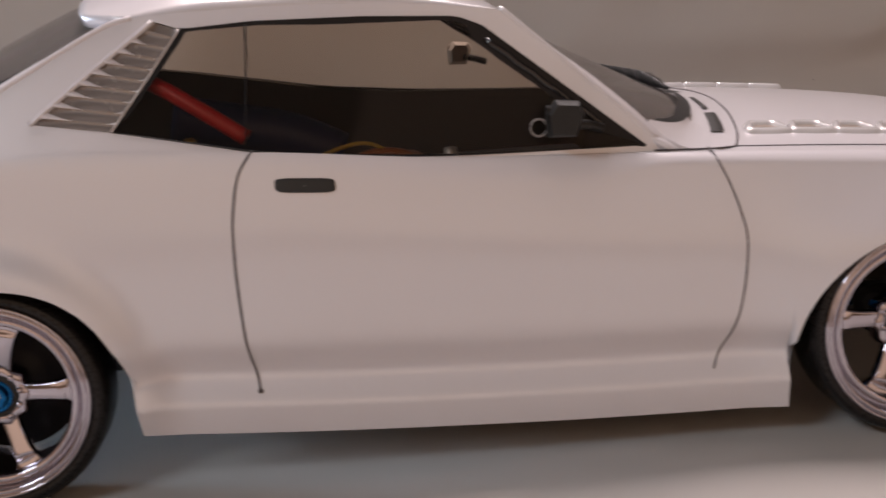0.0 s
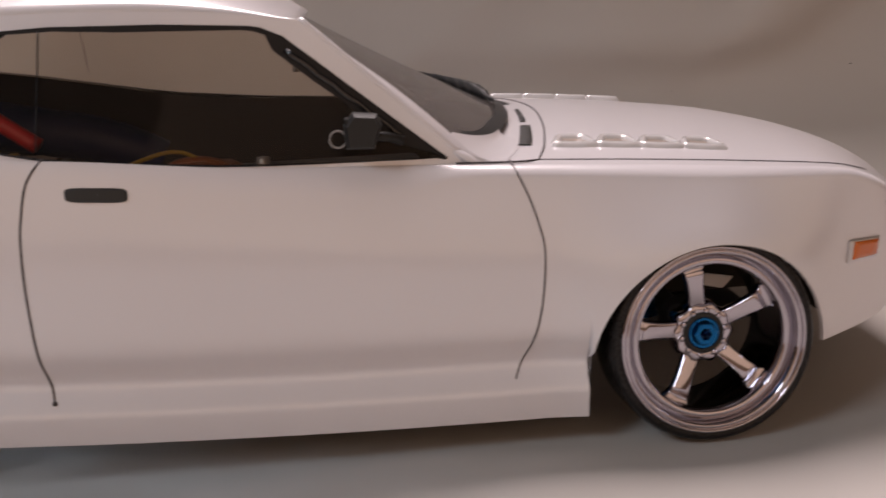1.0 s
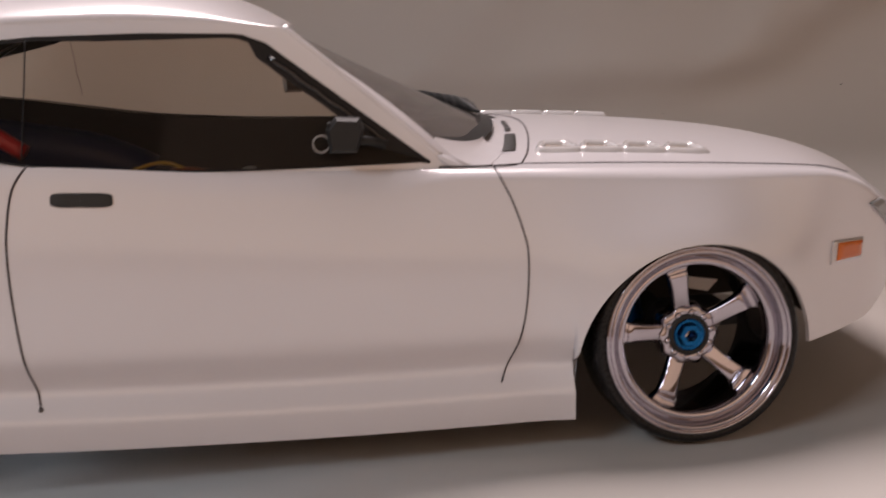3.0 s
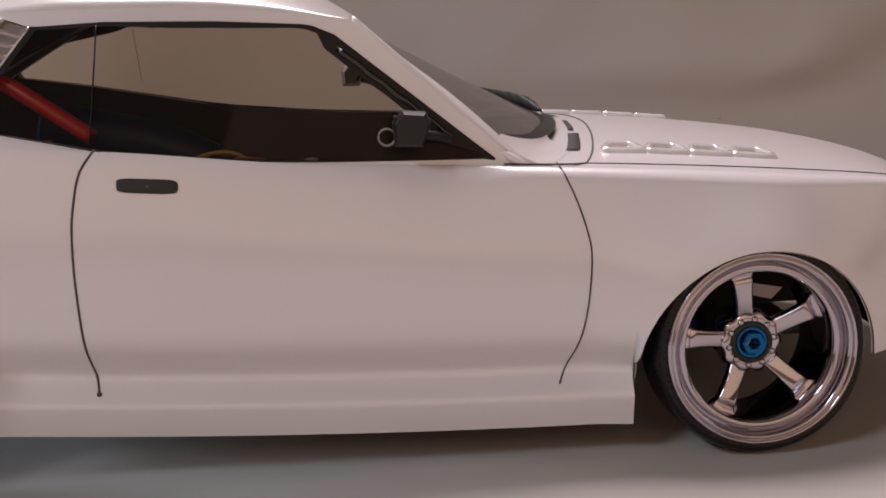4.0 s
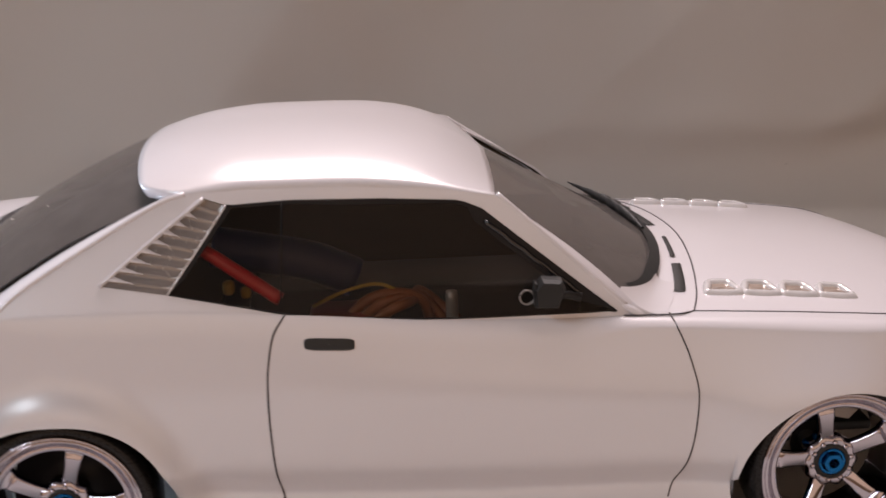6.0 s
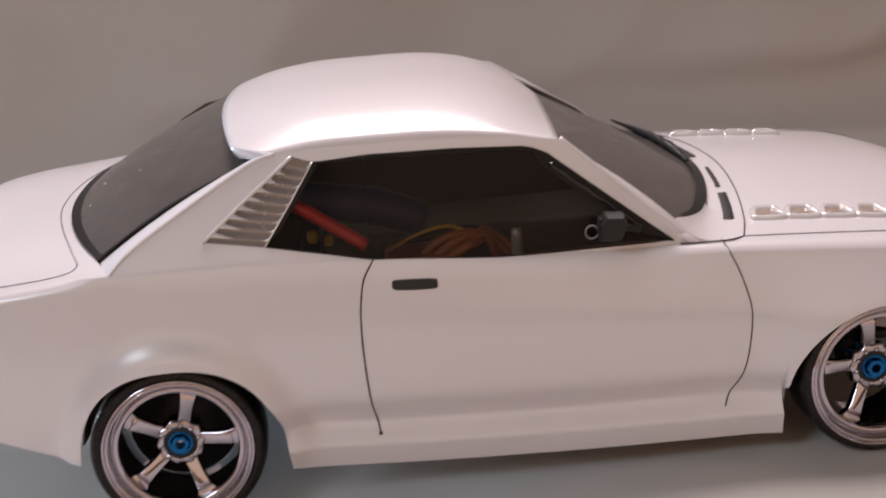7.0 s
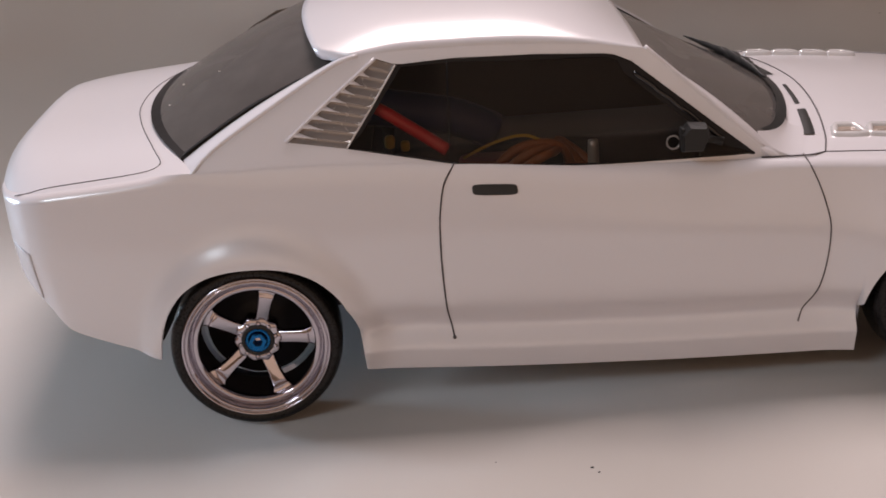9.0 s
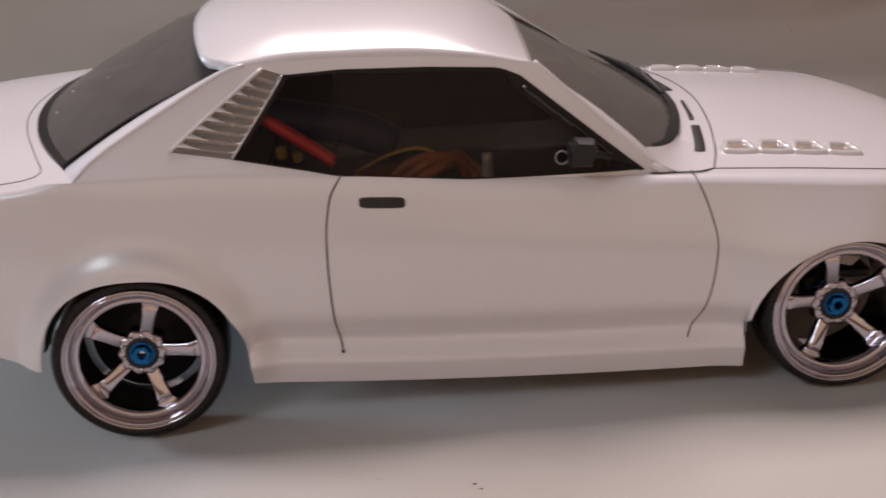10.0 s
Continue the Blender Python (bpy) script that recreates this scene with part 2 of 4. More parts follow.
def build_ground():
    bm = bmesh.new()
    nx, ny = 300, 200
    rows = [[sheet_point(-0.52 + 1.52 * i / (nx - 1), -0.45 + 1.09 * j / (ny - 1)) for i in range(nx)] for j in range(ny)]
    sheet(bm, rows, scale=1)
    ob = part("ground", bm, CLOTH)
    tagged(ob, "white cotton sheet laid flat and drawn up behind the car", "sheet", kind="structure")
    return ob


def build_room():
    def slab(name, lo, hi, mat, label, category):
        bm = bmesh.new()
        block(bm, lo, hi, scale=1)
        tagged(part(name, bm, mat, smooth=False), label, category, kind="structure")

    # unseen room added round the sheet; wall and ceiling tones steer bounce light
    slab("floor", (-2.1, -1.5, -0.80), (3.1, 2.1, -0.75), WALLPAINT, "plain floor of the room", "floor")
    slab("ceiling", (-2.1, -1.5, 1.75), (3.1, 2.1, 1.80), CEILING, "unseen ceiling kept dull brown to hold back bounce", "ceiling")
    slab("wall_north", (-2.1, 2.0, -0.75), (3.1, 2.1, 1.75), WALLPAINT, "unseen warm wall added for bounce and reflections", "wall")
    slab("wall_south", (-2.1, -1.5, -0.75), (3.1, -1.4, 1.75), WALLPAINT, "unseen warm wall added for bounce and reflections", "wall")
    slab("wall_east", (3.0, -1.4, -0.75), (3.1, 2.0, 1.75), WALLPAINT, "unseen warm wall added for bounce and reflections", "wall")
    slab("wall_west", (-2.1, -1.4, -0.75), (-2.0, 2.0, 1.75), WALLPAINT, "unseen warm wall added for bounce and reflections", "wall")
    slab("table", (-1.1, -0.95, -0.75), (1.4, 0.9, -0.012), WOOD, "orange-brown wooden table under the white sheet", "table")


build_ground()
build_room()

# ---- the model car ----
shoulder_z = curve1((-1.02, 0.86), (-0.90, 0.890), (-0.745, 0.912), (-0.43, 0.940), (-0.15, 0.965), (0.3, 0.962), (0.8, 0.928), (1.3, 0.872), (1.87, 0.835), (2.1, 0.820), (2.44, 0.798), (2.79, 0.770), (3.05, 0.742), (3.18, 0.70), (3.30, 0.62), (3.42, 0.55))
shoulder_y = curve1((-1.02, 0.58), (-0.97, 0.71), (-0.91, 0.805), (-0.83, 0.880), (-0.72, 0.925), (-0.4, 0.950), (0.0, 0.960), (0.8, 0.955), (1.3, 0.915), (1.87, 0.872), (2.2, 0.868), (2.7, 0.868), (3.0, 0.840), (3.15, 0.795), (3.28, 0.72), (3.40, 0.58))
crease_z = curve1((-1.05, 0.68), (0.74, 0.695), (2.11, 0.586), (3.4, 0.48))
crease_y = curve1((-1.02, 0.60), (-0.97, 0.75), (-0.91, 0.855), (-0.83, 0.930), (-0.72, 0.975), (-0.45, 1.005), (0.0, 1.02), (0.74, 1.02), (1.4, 1.0), (2.11, 0.985), (2.35, 1.016), (2.6, 1.030), (2.85, 0.960), (3.1, 0.835), (3.25, 0.76), (3.36, 0.66), (3.42, 0.56))
lower_y = curve1((-1.02, 0.55), (-0.97, 0.72), (-0.91, 0.825), (-0.83, 0.895), (-0.72, 0.940), (-0.4, 0.985), (0.0, 1.0), (0.74, 0.996), (1.4, 0.98), (2.11, 0.966), (2.35, 1.0), (2.6, 1.012), (2.9, 0.925), (3.1, 0.805), (3.25, 0.725), (3.36, 0.635), (3.42, 0.50))
bottom_z = curve1((-1.02, 0.60), (-0.91, 0.54), (-0.83, 0.485), (-0.73, 0.385), (-0.60, 0.345), (-0.35, 0.285), (0.38, 0.164), (2.21, 0.085), (2.90, 0.235), (3.08, 0.230), (3.22, 0.248), (3.31, 0.300), (3.37, 0.370), (3.405, 0.43), (3.42, 0.46))
ARCHES = ((0.028, 0.374, 0.20, 0.430, 2.4), (2.606, 0.371, 0.20, 0.385, 2.0))


def arch_z(x):
    for c, half, base, high, power in ARCHES:
        u = abs(x - c) / half
        if u <= 1:
            return base + high * (1 - u**power) ** (1 / power)
    return None


def flare(x, z):
    """The rolled swelling round a wheel opening."""
    c, half, base, high, power = ARCHES[0 if x < 1.3 else 1]
    u, w = (x - c) / half, max(0.0, (z - base) / high)
    d = ((abs(u) ** 2 + w**2) ** 0.5 - 1) * half
    fade = min(1.0, max(0.0, (z - base + 0.06) / 0.16))
    return (0.052 if c < 1 else 0.016) * fade * math.exp(-((max(d, 0) / (0.078 if c < 1 else 0.10)) ** (2.6 if c < 1 else 1.8)))


def sill_form(h):
    """The hollow above the sill and the slanting shelf that leads out to its upright face."""
    if h > 0.160:
        return -0.050 * math.exp(-(((h - 0.160) / 0.075) ** 2))
    if h > 0.090:
        return -0.050 * (h - 0.090) / 0.070
    return -0.010 * (0.090 - h) / 0.090


STEPS = np.linspace(-0.1, 1.0, 551)
BLUR = np.exp(-((np.linspace(-0.03, 0.03, 31) / 0.009) ** 2))
SILL = np.convolve(np.array([sill_form(h) for h in STEPS]), BLUR / BLUR.sum(), "same")


def sill_step(h):
    return float(np.interp(h, STEPS[20:-20], SILL[20:-20]))


def side_y(x, z):
    """Half-width of the body side at a height."""
    zs, ys, zc, yc, yl, zb = shoulder_z(x), shoulder_y(x), crease_z(x), crease_y(x), lower_y(x), bottom_z(x)
    above, below = (yc - ys - 0.018) / max(zs - zc, 1e-6), (yc - yl) / max(zc - zb, 1e-6)
    d, soft = z - zc, 0.055
    bend = math.sqrt(d * d + soft * soft)
    y = yc - above * (bend + d) / 2 - below * (bend - d) / 2
    if 0.36 < x < 2.24:
        y += sill_step(z - zb)
    return y + flare(x, z)


def inset(x):
    """How far the shoulder turns in before the next panel starts: little beside the cabin."""
    s = min(1.0, max(0.0, (x + 0.32) / 0.16)) * min(1.0, max(0.0, (1.95 - x) / 0.2))
    return 0.030 - 0.026 * s * s * (3 - 2 * s)


def turn_high(x):
    """How far below the shoulder its rounding starts: tall and soft beside the cabin."""
    s = min(1.0, max(0.0, (x + 0.20) / 0.35)) * min(1.0, max(0.0, (1.95 - x) / 0.3))
    return 0.028 + 0.045 * s * s * (3 - 2 * s)


def skin_y(x, z):
    """Half-width of the painted skin, with the rounding of the shoulder."""
    top = shoulder_z(x) - turn_high(x)
    if z <= top:
        return side_y(x, z)
    ya = side_y(x, top)
    a = math.asin(min(1.0, (z - top) / (turn_high(x) + 0.002)))
    return ya - (ya - shoulder_y(x) + inset(x)) * (1 - math.cos(a))


def askew(p):
    """Skews the tail to fit the camera's view: its far end is further back."""
    if p[0] > -0.4:
        return p
    return Vector((p[0] - 0.075 * (p[1] / 0.9) * ((-0.4 - p[0]) / 0.6), p[1], p[2]))


def side_normal(x, z):
    e = 0.004
    fx = (side_y(x + e, z) - side_y(x - e, z)) / (2 * e)
    fz = (side_y(x, z + e) - side_y(x, z - e)) / (2 * e)
    return Vector((-fx, -1, -fz)).normalized()


def side_rows(xs, arch=False):
    """Rows of points and of their normals up the body side at each station."""
    rows, normals = [], []
    for x in xs:
        zb, zs = bottom_z(x), shoulder_z(x)
        low = max(zb, arch_z(x) or zb) if arch else zb
        top = zs - turn_high(x)
        if 0.36 < x < 2.24 and not arch:
            zz = [zb + h for h in (0, 0.03, 0.06, 0.074, 0.082, 0.09, 0.098, 0.108, 0.120, 0.135, 0.148, 0.156, 0.164, 0.174, 0.188, 0.21, 0.235)]
            zz += list(np.linspace(zb + 0.265, top, 21))
        else:
            zz = list(np.linspace(low, top, 36))
        row = [(x, -side_y(x, z), z) for z in zz]
        norm = [side_normal(x, z) for z in zz]
        # the shoulder turns over in a small radius
        ya, ys, last = side_y(x, top), shoulder_y(x), norm[-1]
        for a in np.linspace(0.2, 1.0, 6):
            a *= math.pi / 2
            row.append((x, -(ya - (ya - ys + inset(x)) * (1 - math.cos(a))), top + (turn_high(x) + 0.002) * math.sin(a)))
            full = 0.25 + 0.75 * (inset(x) - 0.004) / 0.026
            norm.append((last * math.cos(a * full) + Vector((0, 0, 1)) * math.sin(a * full)).normalized())
        rows.append(row)
        normals.append(norm)
    return rows, normals


def cos_steps(a, b, n):
    return [(a + b) / 2 - (b - a) / 2 * math.cos(math.pi * k / (n - 1)) for k in range(n)]


def build_shell(car):
    (c0, h0, *_), (c1, h1, *_) = ARCHES
    spans = [
        (np.linspace(-1.02, c0 - h0, 30), False),
        (cos_steps(c0 - h0, c0 + h0, 40), True),
        (np.linspace(c0 + h0, c1 - h1, 60), False),
        (cos_steps(c1 - h1, c1 + h1, 40), True),
        (np.linspace(c1 + h1, 3.42, 26), False),
    ]
    thick = 0.010
    for side in (1, -1):
        bm, shading, known = bmesh.new(), [], {}

        def vert(p, n, layer):
            key = (round(p.x, 5), round(p.y, 5), round(p.z, 5), layer)
            if key not in known:
                known[key] = bm.verts.new(p * DM)
                shading.append(n)
            return known[key]

        def quads(grid, flip, index):
            for a, b in zip(grid, grid[1:]):
                for k in range(len(a) - 1):
                    quad = [a[k], a[k + 1], b[k + 1], b[k]]
                    if len(set(quad)) == 4:
                        bm.faces.new(quad[::-1] if flip else quad).material_index = index

        for xs, arch in spans:
            rows, normals = side_rows(xs, arch)
            rows = [[askew(Vector((p[0], p[1] * side, p[2]))) for p in row] for row in rows]
            normals = [[Vector((n.x, n.y * side, n.z)) for n in row] for row in normals]
            outer = [[vert(p, n, 0) for p, n in zip(r, q)] for r, q in zip(rows, normals)]
            inner = [[vert(p - n * thick, -n, 1) for p, n in zip(r, q)] for r, q in zip(rows, normals)]
            quads(outer, side > 0, 0)
            quads(inner, side < 0, 1)
            quads([[r[0] for r in outer], [r[0] for r in inner]], side < 0, 0)
        bm.verts.index_update()
        # the near inside is coloured darker so the wheel openings look shaded
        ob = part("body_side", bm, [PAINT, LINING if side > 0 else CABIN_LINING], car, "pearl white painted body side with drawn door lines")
        ob.data.normals_split_custom_set_from_vertices(shading)
    # the nose and the tail between the two sides
    for name, x, flip in (("tail_panel", -1.02, False), ("nose_panel", 3.42, True)):
        bm = bmesh.new()
        edge = side_rows([x])[0][0]
        rows = [[(x + (0.05 if flip else -0.02) * (1 - v * v), p[1] * -v, p[2] + 0.02 * (1 - v * v) * (p[2] - 0.5)) for p in edge] for v in np.linspace(-1, 1, 21)]
        rows = [[askew(p) for p in row] for row in rows]
        sheet(bm, rows, flip=flip)
        solid(part(name, bm, [PAINT, CABIN_LINING], car))


def solid(ob, thick=0.010, dark_rim=False, crisp=True):
    m = ob.modifiers.new("thickness", "SOLIDIFY")
    m.thickness, m.offset, m.material_offset, m.use_rim = thick * DM, -1, 1, True
    m.material_offset_rim = 1 if dark_rim else 0
    if crisp:
        split = ob.modifiers.new("crisp_edges", "EDGE_SPLIT")
        split.split_angle = math.radians(50)


hood_mid = curve1((1.9, 0.888), (2.3, 0.878), (2.6, 0.852), (2.9, 0.814), (3.15, 0.765), (3.3, 0.708), (3.42, 0.62), (3.47, 0.54))
deck_mid = curve1((-1.09, 0.875), (-1.02, 0.925), (-0.945, 0.985), (-0.915, 0.997), (-0.7, 1.006), (-0.4, 1.025), (0.0, 1.04))


def top_z(x, v, mid):
    return shoulder_z(x) + 0.002 + (mid - shoulder_z(x) - 0.002) * (1 - abs(v) ** 2.2)


def hood_point(x, v):
    return (x + (0.05 * (1 - v * v) * max(0, (x - 2.9) / 0.52)), v * (shoulder_y(x) - inset(x)), top_z(x, v, hood_mid(x)))


def deck_z(x, v):
    return shoulder_z(x) + 0.002 + (deck_mid(x) - shoulder_z(x) - 0.002) * (1 - abs(v) ** 4)


def deck_point(x, v):
    return askew((x - 0.012 * (1 - v * v) * max(0, (-0.5 - x) / 0.55), v * (shoulder_y(x) - inset(x)), deck_z(x, v)))


def screen_base(v):
    return 1.93 + 0.20 * (1 - abs(v) ** 2.2)


def rear_base(v):
    return -0.13 - 0.29 * (1 - abs(v) ** 2.4)


def build_hood(car):
    bm = bmesh.new()
    vs = np.linspace(-1, 1, 41)
    rows = [[hood_point(screen_base(v) + (3.42 - screen_base(v)) * u, v) for v in vs] for u in np.linspace(0, 1, 44)]
    sheet(bm, rows, flip=True)
    ob = part("hood", bm, [PAINT, CABIN_LINING], car)
    solid(ob)
    bm = bmesh.new()
    rows = [[deck_point(rear_base(v) + (-1.02 - rear_base(v)) * u, v) for v in vs] for u in np.linspace(0, 1, 34)]
    sheet(bm, rows)
    ob = part("boot_lid", bm, [PAINT, CABIN_LINING], car)
    solid(ob)


def cabin_y(x, z):
    ys, zs = shoulder_y(x) - inset(x), shoulder_z(x)
    s = (z - zs) / (1.29 - zs)
    return ys + (0.785 - ys) * s - 0.012 * s * (1 - s)


A_BASE, A_TOP = (1.93, 0.832), (1.475, 1.255)
RAIL = [(1.475, 1.255), (1.25, 1.285), (0.95, 1.303), (0.65, 1.306), (0.47, 1.300)]
RIDGE = [(0.47, 1.300), (0.38, 1.275), (0.15, 1.155), (-0.06, 1.035), (-0.15, 0.953)]
WINDOW_FRONT = [(1.868, 0.856), (1.65, 1.035), (1.43, 1.215)]
WINDOW_TOP = [(1.43, 1.215), (1.36, 1.245), (1.1, 1.262), (0.8, 1.270), (0.60, 1.262), (0.530, 1.286)]
LOUVRE_REAR = [(0.530, 1.286), (0.362, 1.165), (0.200, 1.042)]
WINDOW_LOW = [(0.200, 1.042), (0.410, 1.008), (0.645, 0.960), (0.79, 0.930), (0.98, 0.902), (1.34, 0.874), (1.868, 0.856)]


def flat(points, n, smooth=True):
    p = [(x, 0, z) for x, z in points]
    return [(q.x, -cabin_y(q.x, q.z), q.z) for q in (spline(p, n) if smooth else even(p, n))]


def far_side(p):
    """Moves the far cabin side a little further back to fit the camera's view."""
    s = min(1.0, max(0.0, (1.95 - p[0]) / 1.4)) if p[0] > 0 else max(0.0, 1 + p[0] / 0.15)
    w = min(1.0, max(0.0, (p[2] - shoulder_z(p[0])) / 0.10)) * min(1.0, max(0.0, (1.25 - p[2]) / 0.09))
    w *= 1.0 if p[0] < 1.35 else max(0.0, (1.65 - p[0]) / 0.30)
    front = min(1.0, max(0.0, (p[2] - 1.0) / 0.25)) * min(1.0, max(0.0, (p[0] - 0.9) / 0.5))
    return (p[0] - max(0.20 * s * w, 0.10 * front), cabin_y(p[0], p[2]), p[2] + 0.03 * w)


def build_cabin(car):
    bm = bmesh.new()
    outer = [flat([A_BASE, (1.70, 1.05), A_TOP], 16), flat(RAIL, 30), flat(RIDGE, 24), flat([RIDGE[-1]] + [(x, shoulder_z(x) - 0.014) for x in np.linspace(-0.05, 1.86, 18)] + [A_BASE], 44)]
    inner = [flat(WINDOW_FRONT, 16), flat(WINDOW_TOP, 30, False), flat(LOUVRE_REAR, 24), flat(WINDOW_LOW, 44)]
    for flip in (True, False):
        for o, i in zip(outer, inner):
            rows = [[Vector(a).lerp(Vector(b), k / 4) for a, b in zip(o, i)] for k in range(5)]
            rows = [[(p.x, -cabin_y(p.x, p.z), p.z) for p in row] for row in rows]
            if not flip:
                rows = [[far_side(p) for p in row] for row in rows]
            sheet(bm, rows, flip=not flip)
        bmesh.ops.remove_doubles(bm, verts=bm.verts[:], dist=2e-6)
        solid(part("cabin_side", bm, [PAINT, CABIN_LINING], car, "white painted roof pillars round the side window"), dark_rim=True)
        bm = bmesh.new()
    bm.free()

    # roof
    bm = bmesh.new()
    rail = curve1(*sorted(RAIL))
    rows = []
    for u in np.linspace(0, 1, 50):
        row = []
        for v in np.linspace(-1, 1, 45):
            back = 0.47 - 0.14 * min(1, (1 - abs(v)) / 0.10) - 0.12 * (1 - abs(v) ** 2)
            front = 1.475 + 0.02 * (1 - abs(v) ** 2.2) - 0.10 * max(0, v)
            x = back + (front - back) * u
            e = min(max(x, 0.47), 1.475)
            z0, y0 = rail(e), cabin_y(e, rail(e))
            # full in the middle, thinning to the glass at both ends
            full = (1 - (1 - min(1, u / 0.30)) ** 2.5) * (1 - max(0, (u - 0.35) / 0.65) ** 4.4)
            high = 0.070 + 0.052 * full if u < 0.35 else 0.004 + 0.118 * full
            row.append((x, v * y0, z0 + high * (1 - abs(v) ** (2.4 + 0.6 * full)) ** (1 - 0.25 * full)))
        rows.append(row)
    sheet(bm, rows, flip=True)
    edge = [Vector(p) for p in rows[0]]
    sheet(bm, [[p + Vector((0.012, 0, -0.034)) * w * min(1.0, max(0.0, (abs(p.y) / 0.785 - 0.45) / 0.3)) * min(1.0, (1.02 - abs(p.y) / 0.785) / 0.06) for p in edge] for w in (0, 0.5, 1.0)])
    bmesh.ops.remove_doubles(bm, verts=bm.verts[:], dist=2e-6)
    ob = part("roof", bm, [PAINT, CABIN_LINING], car)
    solid(ob, crisp=False)

    # windscreen and rear window with the strips at their sides
    n = 25
    low = [Vector((screen_base(v) + 0.012, v * 0.795, top_z(screen_base(v), v * 0.9, hood_mid(screen_base(v))) + 0.012)) for v in np.linspace(-1, 1, n)]
    high = [Vector((1.462 + 0.015 * (1 - abs(v) ** 2.2) - 0.10 * max(0, v), v * 0.755, 1.246 - 0.004 * (1 - abs(v) ** 2.2))) for v in np.linspace(-1, 1, n)]
    glass_patch(car, "windscreen", low, high, True, SCREEN_GLASS)
    pillar_strip(car, "front_pillar", flat([A_BASE, (1.70, 1.05), A_TOP], 16), low[0], high[0], False)
    low = [Vector((rear_base(v * 0.93) - 0.012, v * 0.850, top_z(-0.15, v * 0.93, 1.035) + 0.008)) for v in np.linspace(-1, 1, n)]
    high = [Vector((0.44 - 0.23 * (1 - abs(v) ** 2), v * 0.685, 1.290 + 0.072 * (1 - abs(v) ** 2.4))) for v in np.linspace(-1, 1, n)]
    glass_patch(car, "rear_window", low, high, False, DARK_GLASS)
    pillar_strip(car, "rear_pillar", flat(RIDGE, 24)[::-1], low[0], high[0], True)
    for side in (1, -1):
        bm = bmesh.new()
        tube(bm, [(p[0] - 0.002, (p[1] + 0.003) * side, p[2] - 0.002) for p in flat(RIDGE, 40)], 0.009, 10)
        part("pillar_edge", bm, PAINT, car)
        bm = bmesh.new()
        front = [p for p in flat([A_BASE, (1.70, 1.05), A_TOP], 40)]
        tube(bm, [(p[0] + 0.004 - (0 if side > 0 else 0.10 * min(1.0, max(0.0, (p[2] - 1.0) / 0.25))), (p[1] + 0.010) * side, p[2] + 0.001) for p in front[3:]], 0.011, 12)
        part("pillar_edge", bm, PAINT, car)


def glass_patch(car, name, low, high, front, mat):
    bm = bmesh.new()
    rows = []
    for u in np.linspace(0, 1, 14):
        bow = (-0.010 if front else 0.02) * 4 * u * (1 - u)
        rows.append([a.lerp(b, u) + Vector((bow * (0.5 if front else -0.5), 0, bow * 0.8)) for a, b in zip(low, high)])
    sheet(bm, rows, flip=not front)
    ob = part(name, bm, mat, car, "smoked dark plastic window")
    if front:
        return
    # black border
    bm = bmesh.new()
    loop = [r[0] for r in rows] + rows[-1][1:] + [r[-1] for r in rows[::-1]][1:] + rows[0][::-1][1:-1]
    mid = sum(loop, Vector()) / len(loop)
    lift = Vector((0.004 if front else -0.008, 0, 0.010))
    ring_o = [p + lift * min(1.0, max(0.2, (1.27 - p.z) / 0.14)) for p in loop]
    ring_i = [p + (mid - p).normalized() * 0.075 * min(1.0, max(0.12, (1.24 - p.z) / 0.14)) + lift * min(1.0, max(0.2, (1.27 - p.z) / 0.14)) for p in loop]
    sheet(bm, [ring_o + ring_o[:1], ring_i + ring_i[:1]], flip=not front)
    part("window_border", bm, TRIM, ob, "black painted edge")
    for u, v, r in ((0.22, -0.30, 0.006), (0.16, 0.12, 0.004), (0.45, -0.42, 0.003), (0.30, -0.05, 0.003), (0.12, -0.45, 0.004)):
        k = int((v + 1) / 2 * (len(low) - 1))
        own2 = bmesh.new()
        bmesh.ops.create_icosphere(own2, subdivisions=1, radius=r)
        for q in own2.verts:
            q.co = (low[k].lerp(high[k], u) + Vector((-0.012 * 4 * u * (1 - u) - 0.003, 0, 0.02 * 4 * u * (1 - u) * 0.8 + 0.003)) + Vector((q.co.x, q.co.y * 1.6, q.co.z * 0.6))) * DM
        part("dust_speck", own2, PALE, ob, "pale dust speck")


def pillar_strip(car, name, edge, low, high, rear):
    for side in (1, -1):
        bm = bmesh.new()
        n = len(edge)
        inside = [low.lerp(high, k / (n - 1)) + Vector((-0.01 if rear else 0.01, 0, 0.02)) * (4 * k / (n - 1) * (1 - k / (n - 1))) for k in range(n)]
        rows = [[Vector(e).lerp(i, w) + Vector((0, 0, 0.008 * math.sin(math.pi * w))) for e, i in zip(edge, inside)] for w in np.linspace(0, 1, 6)]
        if side < 0:
            rows = [[(p[0] - (0 if rear else 0.10 * min(1.0, max(0.0, (p[2] - 1.0) / 0.25))), -p[1], p[2]) for p in row] for row in rows]
        sheet(bm, rows, flip=(side > 0) != rear)
        solid(part(name, bm, [PAINT, CABIN_LINING], car))


